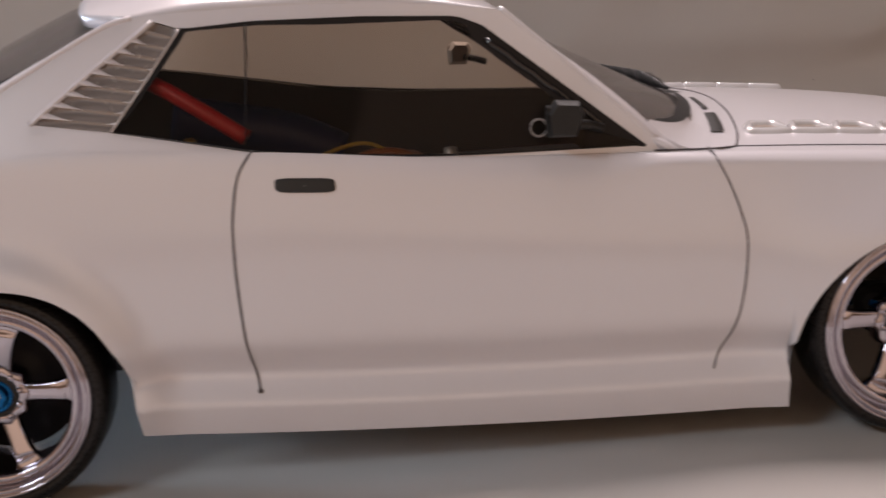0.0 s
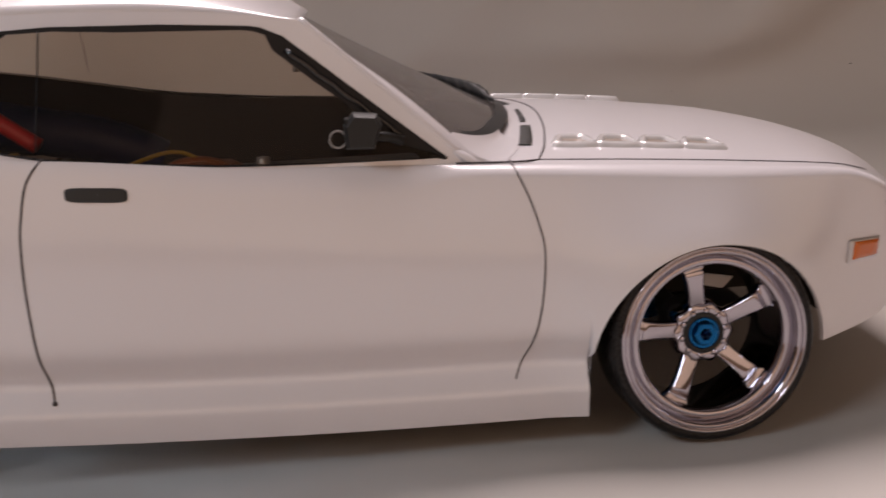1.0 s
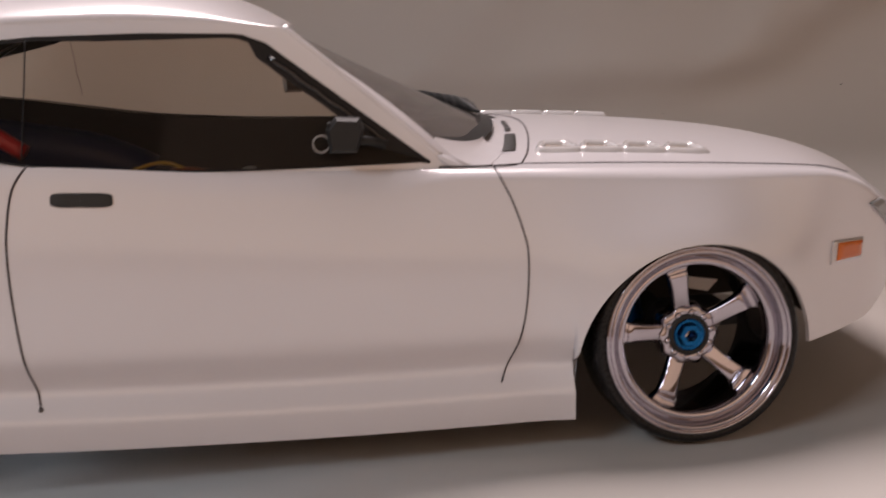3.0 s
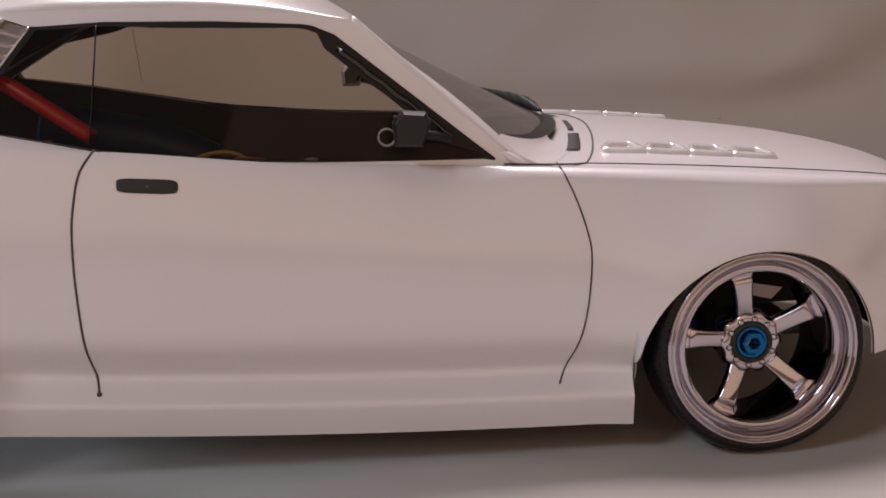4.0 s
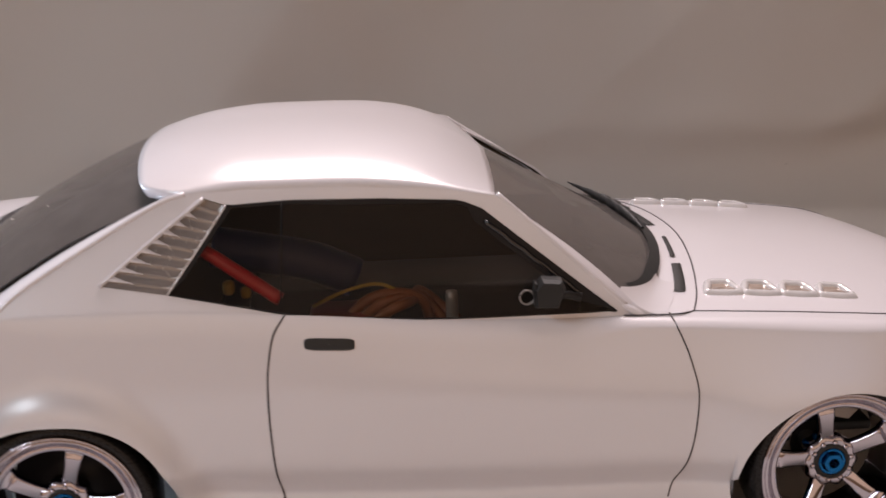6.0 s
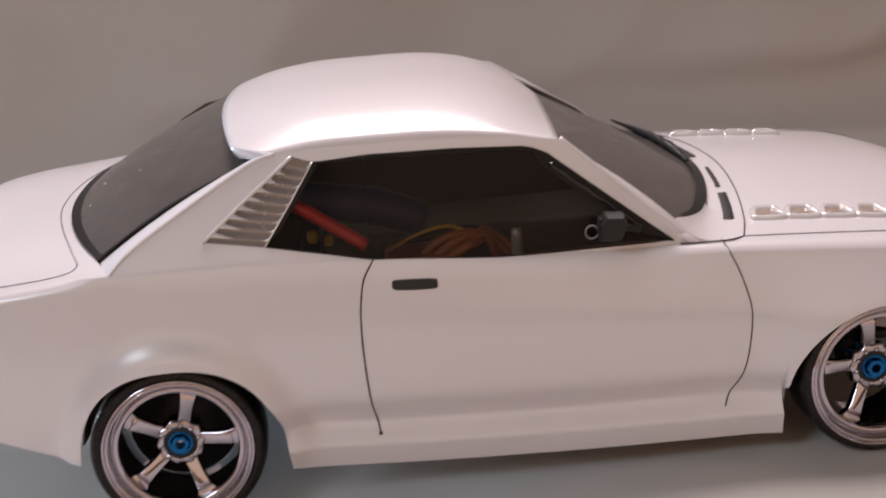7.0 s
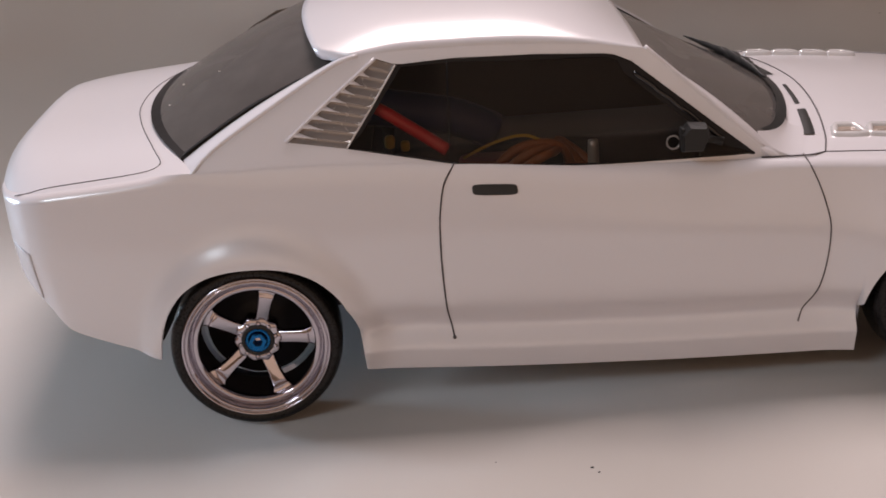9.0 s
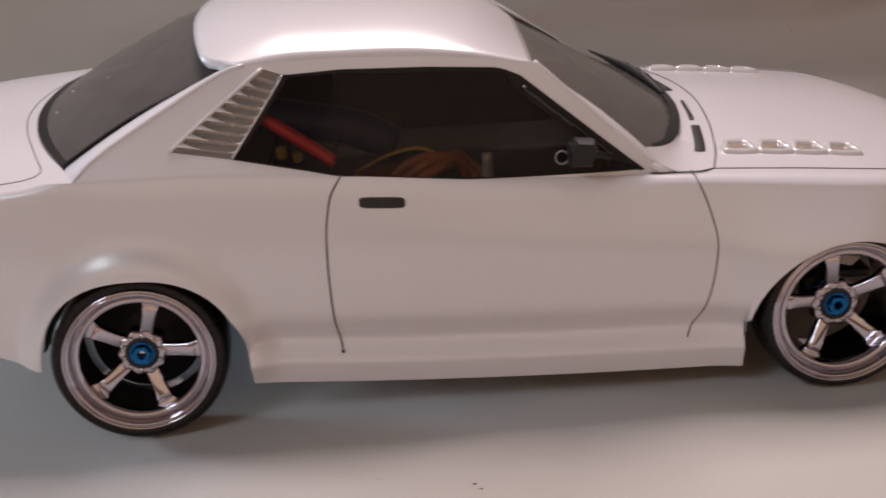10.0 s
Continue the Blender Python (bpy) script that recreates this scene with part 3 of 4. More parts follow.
def build_side_windows(car):
    rear_edge = [(0.60, 1.262), (0.50, 1.125), (0.410, 1.008)]
    for near in (True, False):
        low = WINDOW_LOW[1:] if near else WINDOW_LOW
        top = WINDOW_TOP[:-1] if near else WINDOW_TOP
        loop = flat(WINDOW_FRONT, 14)[:-1] + flat(top, 26, False)[:-1] + flat(rear_edge if near else LOUVRE_REAR, 14)[:-1] + flat(low, 40)[:-1]
        mid = Vector((1.05, -cabin_y(1.05, 1.06), 1.06))

        def laid(p, out):
            q = (p[0], -cabin_y(p[0], p[2]) - out, p[2])
            if near:
                return q
            f = far_side(q)
            return (f[0], f[1] + out, f[2])

        bm = bmesh.new()
        rows = [[laid(Vector(p).lerp(mid, k), -0.002) for p in loop + loop[:1]] for k in np.linspace(0, 1, 7)]
        sheet(bm, rows, flip=not near)
        bmesh.ops.remove_doubles(bm, verts=bm.verts[:], dist=2e-6)
        pane = part("side_window", bm, SIDE_GLASS, car, "clear plastic side window with black painted edge")
        # black hand-painted edge, broad along the front pillar
        bm = bmesh.new()
        inner = []
        for k, p in enumerate(loop):
            d, w = (mid - Vector(p)).normalized(), 0.020
            if k < 14:
                d, w = Vector((-0.62, 0, -0.78)), 0.048 * min(1, max(0.15, (p[2] - 0.86) / 0.08))
            elif p[2] < 1.0 or k >= 50:
                w = 0.010
            w *= 1 + 0.05 * noise.noise(Vector((p[0] * 23, p[2] * 19, 0)))
            inner.append(Vector(p) + d * w)
        sheet(bm, [[laid(p, 0.003) for p in loop + loop[:1]], [laid(p, 0.001) for p in inner + inner[:1]]], flip=not near)
        part("window_edge", bm, TRIM, pane, "black painted window edge")
        # a thin glossy bar added along the pillar edge only to catch glints
        bm = bmesh.new()
        bead = [Vector(p) + Vector((-0.62, 0, -0.78)) * (0.026 + 0.002 * math.sin(k * 1.9)) for k, p in enumerate(flat(WINDOW_FRONT, 22)[5:-1])]
        tube(bm, [laid(p, 0.003) for p in bead], 0.009, 8)
        part("glint_bead", bm, BEAD_BLACK, pane, "glossy black bead added along the front pillar to catch glints")
        if near:
            line = [laid((0.78 - 0.012 * (1.26 - z) / 0.3, 0, z), 0.002) for z in np.linspace(1.262, 0.945, 12)]
        else:
            line = [(0.545, cabin_y(0.7, z) + 0.004, z) for z in np.linspace(1.25, 1.02, 8)]
        bm = pen(line, 0.0024 if near else 0.0012)
        part("pen_line", bm, TRIM, pane, "thin drawn pillar line")


def scallop(p, x, z):
    """Ten shallow lobes round the hub's edge."""
    u, w = p.x / DM - x, p.z / DM - z
    r = math.hypot(u, w)
    k = 1 + 0.055 * math.cos(10 * math.atan2(w, u)) * min(1.0, max(0.0, (r - 0.06) / 0.02))
    return Vector(((x + u * k) * DM, p.y, (z + w * k) * DM))


def wheel(car, x, zc, side, phase, face, dish, camber, toe, size, fat):
    own = tagged(new("wheel"), "chrome five-spoke wheel with low black tyre")
    own.parent = car
    cy = -face * side

    def at(points):
        return [(x + px, cy + side * py, zc + pz) for px, py, pz in points]

    bm = bmesh.new()
    prof = [(0.266, 0.014), (0.274, 0.004), (0.290, 0.0), (0.303, 0.008), (0.3125, 0.026), (0.316, 0.055), (0.316, 0.16), (0.306, 0.200), (0.287, 0.225), (0.262, 0.220)]
    turned(bm, [(0.266 + (r - 0.266) * fat, a * side) for r, a in prof], 72, (x, cy, zc))
    part("tyre", bm, RUBBER, own, "low-profile black rubber tyre")
    bm = bmesh.new()
    prof = [(0.273, 0.012), (0.272, 0.002), (0.269, -0.002), (0.265, -0.004), (0.2615, 0.001), (0.2605, 0.006), (0.2575, 0.006), (0.2565, 0.000), (0.2490, 0.003), (0.2455, 0.008), (0.2430, 0.050), (0.2360, 0.052), (0.2335, 0.026), (0.2300, 0.021), (0.2180, 0.023), (0.2135, 0.028), (0.2110, 0.060), (0.209, 0.14), (0.222, 0.28)]
    turned(bm, [(r, a * side) for r, a in prof], 72, (x, cy, zc))
    # five spokes, flat-faced and flaring into the rim
    for k in range(5):
        a = math.radians(phase + 72 * k)
        c, s = math.cos(a), math.sin(a)
        rows = []
        for r, w, deep in ((0.060, 0.029, 0.064), (0.082, 0.0245, 0.0545), (0.110, 0.0235, 0.0445), (0.145, 0.0245, 0.0345), (0.172, 0.0270, 0.0275), (0.184, 0.0285, 0.0255), (0.188, 0.0295, 0.031), (0.200, 0.034, 0.031), (0.209, 0.042, 0.028), (0.217, 0.054, 0.024)):
            deep += dish
            sect = [(-w, deep + 0.030), (-w, deep + 0.004), (-w + 0.006, deep), (0.0, deep + 0.0035), (w - 0.006, deep), (w, deep + 0.004), (w, deep + 0.030)]
            rows.append(at([(r * c - t * s, d, r * s + t * c) for t, d in sect]))
        sheet(bm, rows)
    part("rim", bm, CHROME, own, "chrome five-spoke rim with stepped lip")
    bm = bmesh.new()
    turned(bm, [(0.0001, (0.10 + dish) * side), (0.046, (0.10 + dish) * side), (0.050, (0.058 + dish) * side), (0.056, (0.050 + dish) * side), (0.076, (0.049 + dish) * side), (0.086, (0.056 + dish) * side), (0.091, (0.074 + dish) * side), (0.086, (0.12 + dish) * side)], 60, (x, cy, zc))
    for v in bm.verts:
        v.co = scallop(v.co, x, zc)
    for k in range(10):
        a = math.radians(36 * k + 10)
        own2 = bmesh.new()
        bmesh.ops.create_icosphere(own2, subdivisions=2, radius=0.0105)
        for v in own2.verts:
            v.co = (Vector((x + 0.066 * math.cos(a), cy + (0.052 + dish) * side, zc + 0.066 * math.sin(a))) + v.co) * DM
        join(bm, own2)
    part("hub", bm, CHROME, own)
    # charcoal ring laid on the hub gives the look of a shaded recess
    bm = bmesh.new()
    turned(bm, [(0.047, (0.046 + dish) * side), (0.049, (0.044 + dish) * side), (0.060, (0.0465 + dish) * side), (0.061, (0.052 + dish) * side)], 48, (x, cy, zc))
    part("hub_dark_ring", bm, GREY, own, "dark ring between hub and nut")
    bm = bmesh.new()
    turned(bm, [(0.047, (0.09 + dish) * side), (0.047, (0.050 + dish) * side), (0.044, (0.046 + dish) * side), (0.037, (0.046 + dish) * side)], 32, (x, cy, zc))
    turned(bm, [(0.036, (0.07 + dish) * side), (0.036, (0.034 + dish) * side), (0.033, (0.029 + dish) * side), (0.019, (0.029 + dish) * side), (0.017, (0.033 + dish) * side), (0.017, (0.08 + dish) * side)], 6, (x, cy, zc))
    part("wheel_nut", bm, ANODISED, own, "blue anodised hexagon wheel nut", smooth=False)
    # black disc added behind the spokes so their gaps look shaded
    bm = bmesh.new()
    wide = 0.205 if x < 1 else 0.075
    turned(bm, [(0.0001, (0.19 + dish) * side), (wide * 0.5, (0.19 + dish) * side), (wide * 0.55, (0.20 + dish) * side), (wide, (0.23 + dish) * side)], 40, (x, cy, zc))
    part("spoke_gap_backing", bm, TRIM, own)
    # the wheels lean in at the top and point in a touch, turned and sized to fit the camera's view
    mid = Vector((x, cy + 0.09 * side, zc)) * DM
    own.matrix_local = Matrix.Translation(mid) @ Matrix.Rotation(math.radians(toe * side), 4, "Z") @ Matrix.Rotation(math.radians(-camber * side), 4, "X") @ Matrix.Diagonal((size, 1, size, 1)) @ Matrix.Translation(-mid)
    return own


def pen(points, r=0.0036):
    bm = bmesh.new()
    tube(bm, points, r, 6)
    return bm


def on_side(points, n, out=0.0, side=1):
    return [(q.x, (-skin_y(q.x, q.z) - out) * side, q.z) for q in spline([(x, 0, z) for x, z in points], n)]


def on_hood(x, y, up=0.0):
    p = hood_point(x, max(-1, min(1, y / (shoulder_y(x) - inset(x)))))
    return (p[0], y, p[2] + up)


def on_deck(x, y, up=0.0):
    p = deck_point(x, max(-1, min(1, y / (shoulder_y(x) - inset(x)))))
    return (p[0], y, p[2] + up)


def line_on(surface, points, n):
    return [surface(q.x, q.y) for q in spline([(x, y, 0) for x, y in points], n)]


def build_pen_lines(car):
    front_door = [(2.045, 0.835), (2.085, 0.74), (2.110, 0.65), (2.117, 0.585), (2.106, 0.45), (2.077, 0.325), (2.026, 0.210)]
    rear_door = [(0.782, 0.935), (0.742, 0.875), (0.722, 0.785), (0.715, 0.715), (0.712, 0.567), (0.719, 0.385), (0.737, 0.262)]
    for side in (1, -1):
        part("pen_line", pen(on_side(front_door, 40, 0.0, side), 0.0028), PEN, car, "drawn front door line")
        part("pen_line", pen(on_side(rear_door, 40, 0.0, side), 0.0034), PEN, car, "drawn rear door line")
        bm = bmesh.new()
        bmesh.ops.create_icosphere(bm, subdivisions=2, radius=0.0075 * DM)
        for v in bm.verts:
            v.co += Vector((0.737, -side_y(0.737, 0.262) * side, 0.262)) * DM
        part("pen_dot", bm, PEN, car, "dark dot at the foot of the rear door line")
        seam = [(2.137, -0.805 * side), (2.45, -0.803 * side), (2.8, -0.795 * side), (3.05, -0.765 * side), (3.18, -0.70 * side)]
        part("pen_line", pen(line_on(on_hood, seam, 40), 0.0030), PEN, car, "drawn edge of the bonnet")
        low = [(1.890, -0.856 * side, 0.839), (2.0, -0.848 * side, 0.833), (2.075, -0.838 * side, 0.829), (2.137, -0.805 * side, on_hood(2.137, 0.805)[2])]
        part("pen_line", pen(spline(low, 20), 0.0032), PEN, car, "drawn edge of the scuttle")
        lid = [(-0.875, -0.845 * side), (-0.75, -0.868 * side), (-0.5, -0.885 * side), (-0.32, -0.888 * side), (-0.272, -0.86 * side), (-0.285, -0.81 * side), (-0.325, -0.72 * side), (-0.43, -0.45 * side), (-0.493, -0.22 * side), (-0.512, 0.0)]
        part("pen_line", pen(line_on(on_deck, lid, 60), 0.0022), PEN, car, "drawn edge of the boot lid")
    arc = [(2.137, -0.805), (2.185, -0.65), (2.238, -0.35), (2.265, 0.0), (2.238, 0.35), (2.185, 0.65), (2.137, 0.805)]
    part("pen_line", pen(line_on(on_hood, arc, 60), 0.0032), PEN, car, "drawn rear edge of the bonnet")


def plate_on_side(outline, thick, side, n=0):
    """A thin raised plate that follows the body side."""
    if len(outline) < 12:
        outline = [(q.x, q.z) for q in even([(x, 0, z) for x, z in outline + outline[:1]], 29)[:-1]]
    bm = bmesh.new()
    mid = (sum(p[0] for p in outline) / len(outline), sum(p[1] for p in outline) / len(outline))
    rings = []
    for k, out in ((1.0, -0.002), (1.0, thick * 0.7), (0.93, thick), (0.5, thick), (0.02, thick)):
        ring = [(mid[0] + (x - mid[0]) * k, mid[1] + (z - mid[1]) * k) for x, z in outline]
        rings.append([askew((x, -(side_y(x, z) + out) * side, z)) for x, z in ring + ring[:1]])
    sheet(bm, rings, flip=side > 0)
    return bm


def rounded(x0, x1, z0, z1, slope=0.0, power=5.0, n=40):
    out = []
    for k in range(n):
        a = 2 * math.pi * k / n
        c, s = math.cos(a), math.sin(a)
        u = math.copysign(abs(c) ** (2 / power), c)
        w = math.copysign(abs(s) ** (2 / power), s)
        out.append(((x0 + x1) / 2 + u * (x1 - x0) / 2, (z0 + z1) / 2 + w * (z1 - z0) / 2 + slope * u * (x1 - x0) / 2))
    return out


def build_side_fittings(car):
    for side in (1, -1):
        part("door_handle", plate_on_side(rounded(0.838, 0.998, 0.818, 0.856, -0.08), 0.005, side), BLACK, car, "flat black door handle")
        frame = part("side_marker", plate_on_side([(3.060, 0.457), (3.190, 0.457), (3.192, 0.520), (3.068, 0.528)], 0.010, side), SILVER, car, "grey framed side marker lamp")
        part("lens", plate_on_side([(3.080, 0.465), (3.184, 0.464), (3.186, 0.514), (3.087, 0.520)], 0.016, side), AMBER, frame, "amber lens")
        lamp = part("headlamp", plate_on_side([(3.215, 0.622), (3.27, 0.632), (3.34, 0.58), (3.395, 0.50), (3.36, 0.49), (3.30, 0.55)], 0.012, side), LENS, car, "grey headlamp at the corner of the nose")
        part("tail_lamp", plate_on_side([(-0.945, 0.710), (-0.845, 0.690), (-0.835, 0.500), (-0.955, 0.575)], 0.006, side), TAIL_LENS, car, "grey corner piece below the tail")


def build_front_bumper(car):
    """A pale silver bar that wraps round the nose from side to side."""
    half = [(3.365, -0.665), (3.405, -0.605), (3.445, -0.50), (3.475, -0.32), (3.486, 0.0)]
    plan = spline([(x, y, 0) for x, y in half + [(x, -y) for x, y in half[-2::-1]]], 61)
    bm = bmesh.new()
    rows = []
    for k, p in enumerate(plan):
        ahead = plan[min(k + 1, 60)] - plan[max(k - 1, 0)]
        out = Vector((ahead.y, -ahead.x, 0)).normalized()
        slim = min(1.0, 0.55 + min(k, 60 - k) / 10)
        row = []
        for z, o in ((0.490, -0.030), (0.487, 0.004), (0.470, 0.012), (0.430, 0.016), (0.385, 0.010), (0.315, -0.004), (0.305, -0.035)):
            q = p + out * (o if o < 0 else o * slim)
            row.append((q.x - 0.45 * max(0.0, 0.44 - z), q.y, 0.44 + (z - 0.44) * slim))
        rows.append(row)
    sheet(bm, rows)
    part("front_bumper", bm, TAIL_LENS, car, "pale silver front bumper")


def build_louvres(car):
    """Ribbed silver panel behind the side window."""
    base = tagged(new("louvre_panel"), "silver ribbed louvre panel behind the side window")
    base.parent = car
    rear, front = even([(x, 0, z) for x, z in LOUVRE_REAR], 40), even([(0.60, 0, 1.262), (0.50, 0, 1.125), (0.410, 0, 1.008)], 40)

    def at(f, w, out):
        k = f * 39
        i = min(int(k), 38)
        a, b = rear[i].lerp(rear[i + 1], k - i), front[i].lerp(front[i + 1], k - i)
        p = a.lerp(b, w)
        return (p.x, -cabin_y(p.x, p.z) - out, p.z)

    bm = bmesh.new()
    sheet(bm, [[at(f, w, -0.008 if 0.03 < w < 0.97 else -0.003) for w in np.linspace(-0.02, 1.02, 9)] for f in np.linspace(0, 1, 24)])
    part("backing", bm, LOUVRE, base)
    count, first, pitch = 8, 0.185, 0.105
    for k in range(-1, count):
        # a shallow trough between two ribs, deepest at its rear end
        bm = bmesh.new()
        f0 = first + pitch * k
        d = min(pitch, 1.0 - f0)
        rows = []
        for g in np.linspace(0, 1, 9):
            deep = math.sin(math.pi * g ** 0.7)
            rows.append([at(f0 + d * g, w, 0.001 - 0.007 * deep * (1 - 0.6 * w)) for w in (0.0, 0.1, 0.25, 0.45, 0.65, 0.85, 1.0)])
        sheet(bm, rows)
        part("slat", bm, LOUVRE, base)
    # wedges for the highlights at the slat ends, the rear ones coloured white
    for k in range(count):
        f = first + pitch * k
        for w0, w1, wide, tall in ((-0.02, 0.42, 0.040, 0.012), (0.98, 0.86, 0.016, 0.005)):
            bm = bmesh.new()
            rows = []
            for q in np.linspace(0, 1, 7):
                slim = (1 - q) ** 1.3
                w = w0 + (w1 - w0) * q
                fall = 0.010 * q
                rows.append([at(f + fall - wide * slim, w, 0.0), at(f + fall - wide * 0.25 * slim, w, tall * slim + 0.001), at(f + fall + wide * 0.25 * slim + 0.001, w, tall * slim * 0.9 + 0.001), at(f + fall + wide * 0.5 * slim + 0.002, w, -0.001)])
            sheet(bm, rows, flip=w1 < w0)
            part("rib", bm, PAINT if w1 > w0 else SILVER, base, "tapered rib added for the slat's bright highlight")
    bm = bmesh.new()
    tube(bm, [at(f, -0.02, 0.003) for f in np.linspace(0, 1, 20)], 0.007, 8)
    part("rim", bm, PAINT, base)
    bm = bmesh.new()
    tube(bm, [at(f, 1.0, 0.0) for f in np.linspace(0, 1, 20)], 0.004, 8)
    part("front_rim", bm, SILVER, base)


def scoop_outline(x0, x1, near, far, n=36):
    """A four-sided ring with round corners, shorter on the inner side."""
    d = x1 - x0
    corners = [(x0 + 0.02 * d, near), (x1 - 0.02 * d, near), (x1 - 0.20 * d, far), (x0 + 0.22 * d, far)]
    soft = []
    for i, c in enumerate(corners):
        a, b, c = Vector(corners[i - 1]), Vector(corners[(i + 1) % 4]), Vector(c)
        p, q = c + (a - c).normalized() * 0.018, c + (b - c).normalized() * 0.018
        soft += [(1 - t) ** 2 * p + 2 * t * (1 - t) * c + t * t * q for t in (0, 0.25, 0.5, 0.75, 1)]
    ring = even([(p.x, p.y, 0) for p in soft + soft[:1]], n + 1)[:-1]
    return [Vector((p.x, p.y)) for p in ring]


def build_hood_vents(car):
    for y0 in (-0.632, 0.645):
        strip = tagged(new("bonnet_vent"), "row of four clear moulded scoops on the bonnet")
        strip.parent = car
        for k in range(4):
            x0, x1 = 2.210 + 0.134 * k, 2.210 + 0.134 * (k + 1)
            outline = scoop_outline(x0, x1, y0 - 0.045, y0 + 0.045)
            mid = Vector(((x0 + x1) / 2, y0 - 0.005))
            bm = bmesh.new()
            rings = []
            for grow, up in ((0.016, -0.001), (0.010, 0.008), (0.003, 0.014), (-0.006, 0.015), (-0.012, 0.010), (-0.016, 0.003)):
                rings.append([on_hood(*(p + (p - mid).normalized() * grow), up * (1.0 if y0 < 0 else 1.5)) for p in outline + outline[:1]])
            sheet(bm, rings, flip=True)
            part("scoop", bm, VENT, strip)
            bm = bmesh.new()
            rings = []
            for grow in (-0.015, -0.022, -0.030, -0.034):
                rings.append([on_hood(*(p + (p - mid).normalized() * grow), 0.003 + 0.008 * max(0.0, (y0 + 0.02 - p.y) / 0.06) * (grow < -0.016)) for p in outline + outline[:1]])
            rings.append([on_hood(*(mid + (p - mid) * 0.02), 0.006) for p in outline + outline[:1]])
            sheet(bm, rings, flip=True)
            part("scoop_mouth", bm, VENT_INSIDE, strip, "brown-tinted hollow of the scoop")
    slots = (((2.100, -0.665), (2.152, -0.41), GREY, "dark grey air intake slot"), ((2.165, -0.34), (2.192, -0.08), GREY, "narrow dark grey air intake slot"), ((2.088, 0.62), (2.172, 0.10), GREY, "dark grey air intake slot"))
    for lo, hi, mat, label in slots:
        bm = bmesh.new()
        rows = []
        for f in np.linspace(0, 1, 12):
            y = lo[1] + (hi[1] - lo[1]) * f
            x = lo[0] + (hi[0] - lo[0]) * f**0.8
            w = (0.042 if abs(lo[1]) > 0.4 else 0.020) * (1 - 0.15 * f)
            rows.append([on_hood(x, y, 0.002), on_hood(x + 0.004, y, 0.0045), on_hood(x + w - 0.004, y, 0.0045), on_hood(x + w, y, 0.002)])
        sheet(bm, rows, flip=lo[1] < 0)
        part("scuttle_vent", bm, mat, car, label + " below the windscreen")


def screen_at(u, v):
    base = screen_base(v)
    low = Vector((base + 0.012, v * 0.795, top_z(base, v * 0.9, hood_mid(base)) + 0.012))
    high = Vector((1.462 + 0.015 * (1 - abs(v) ** 2.2) - 0.10 * max(0, v), v * 0.755, 1.246 - 0.004 * (1 - abs(v) ** 2.2)))
    return low.lerp(high, u)


def build_wiper(car):
    bm = bmesh.new()
    lift = Vector((0.008, 0, 0.010))
    path = spline([screen_at(0.05, -0.10) + lift, screen_at(0.09, 0.12) + lift * 1.2, screen_at(0.14, 0.40) + lift * 1.3, screen_at(0.25, 0.68) + lift * 1.5], 30)
    rows = []
    for k, p in enumerate(path):
        w = 0.027 * min(1.0, 0.25 + k / 10) * (1 - 0.9 * max(0.0, (k - 12) / 17) ** 1.6) * (1 + 0.22 * math.sin(k * 2.3) * math.sin(k * 0.9))
        rows.append([p + Vector((w, 0, -w)), p + Vector((w * 0.6, 0, w * 0.6)), p + Vector((-w, 0, w)), p + Vector((-w * 0.6, 0, -w * 0.6)), p + Vector((w, 0, -w))])
    sheet(bm, rows)
    part("wiper_blade", bm, BLACK, car, "black moulded windscreen wiper")
    # thick hand-painted black along the foot of the windscreen, turning up in a round corner at each end
    bm = bmesh.new()
    rows = [[], [], []]
    for v in np.linspace(-0.94, 0.94, 90):
        wob = 0.010 * noise.noise(Vector((v * 9, 0.4, 0)))
        foot = corner_foot(v)
        wide = 0.055 * (1 - 0.4 * max(0.0, (abs(v) - 0.80) / 0.17))
        for row, u in zip(rows, (foot - 0.012, foot + 0.5 * wide, foot + wide + wob)):
            row.append(screen_at(u, v) + Vector((0.006, 0, 0.008)))
    sheet(bm, rows)
    part("windscreen_foot", bm, BLACK, car, "black painted strip at the foot of the windscreen")
    # white corners between the glass, the bonnet and the pillars
    edge = flat([A_BASE, (1.70, 1.05), A_TOP], 60)
    for side in (-1, 1):
        bm = bmesh.new()
        rows = []
        for v in np.linspace(0.70, 1.0, 14):
            base, top = Vector(hood_point(screen_base(v) + 0.10, v * side)) + Vector((0, 0, 0.001)), screen_at(corner_foot(v), v * side) + Vector((0.010, 0, 0.012))
            turn = Vector(hood_point(screen_base(v) + 0.02, v * side)) + Vector((0, 0, 0.004))
            rows.append([(1 - k) ** 2 * base + 2 * k * (1 - k) * turn + k * k * top for k in np.linspace(0, 1, 12)])
        out = [Vector((edge[int(k)][0] + 0.004, -edge[int(k)][1] * side, edge[int(k)][2])) for k in np.linspace(0, 60 * (corner_foot(1.0) + 0.02), 12)]
        rows.append([(a + b) / 2 + Vector((0.006, 0, 0.006)) for a, b in zip(rows[-1], out)])
        rows.append(out)
        sheet(bm, rows, flip=side > 0)
        part("screen_corner", bm, PAINT, car)
        bm = bmesh.new()
        bmesh.ops.create_icosphere(bm, subdivisions=4, radius=1.0)
        tilt = Matrix.Rotation(math.radians(34), 3, "Y")
        for v in bm.verts:
            v.co = (tilt @ Vector((v.co.x * 0.075, v.co.y * 0.028, v.co.z * 0.017)) + Vector((1.935, 0.826 * side, 0.838))) * DM
        part("pillar_foot", bm, PAINT, car)


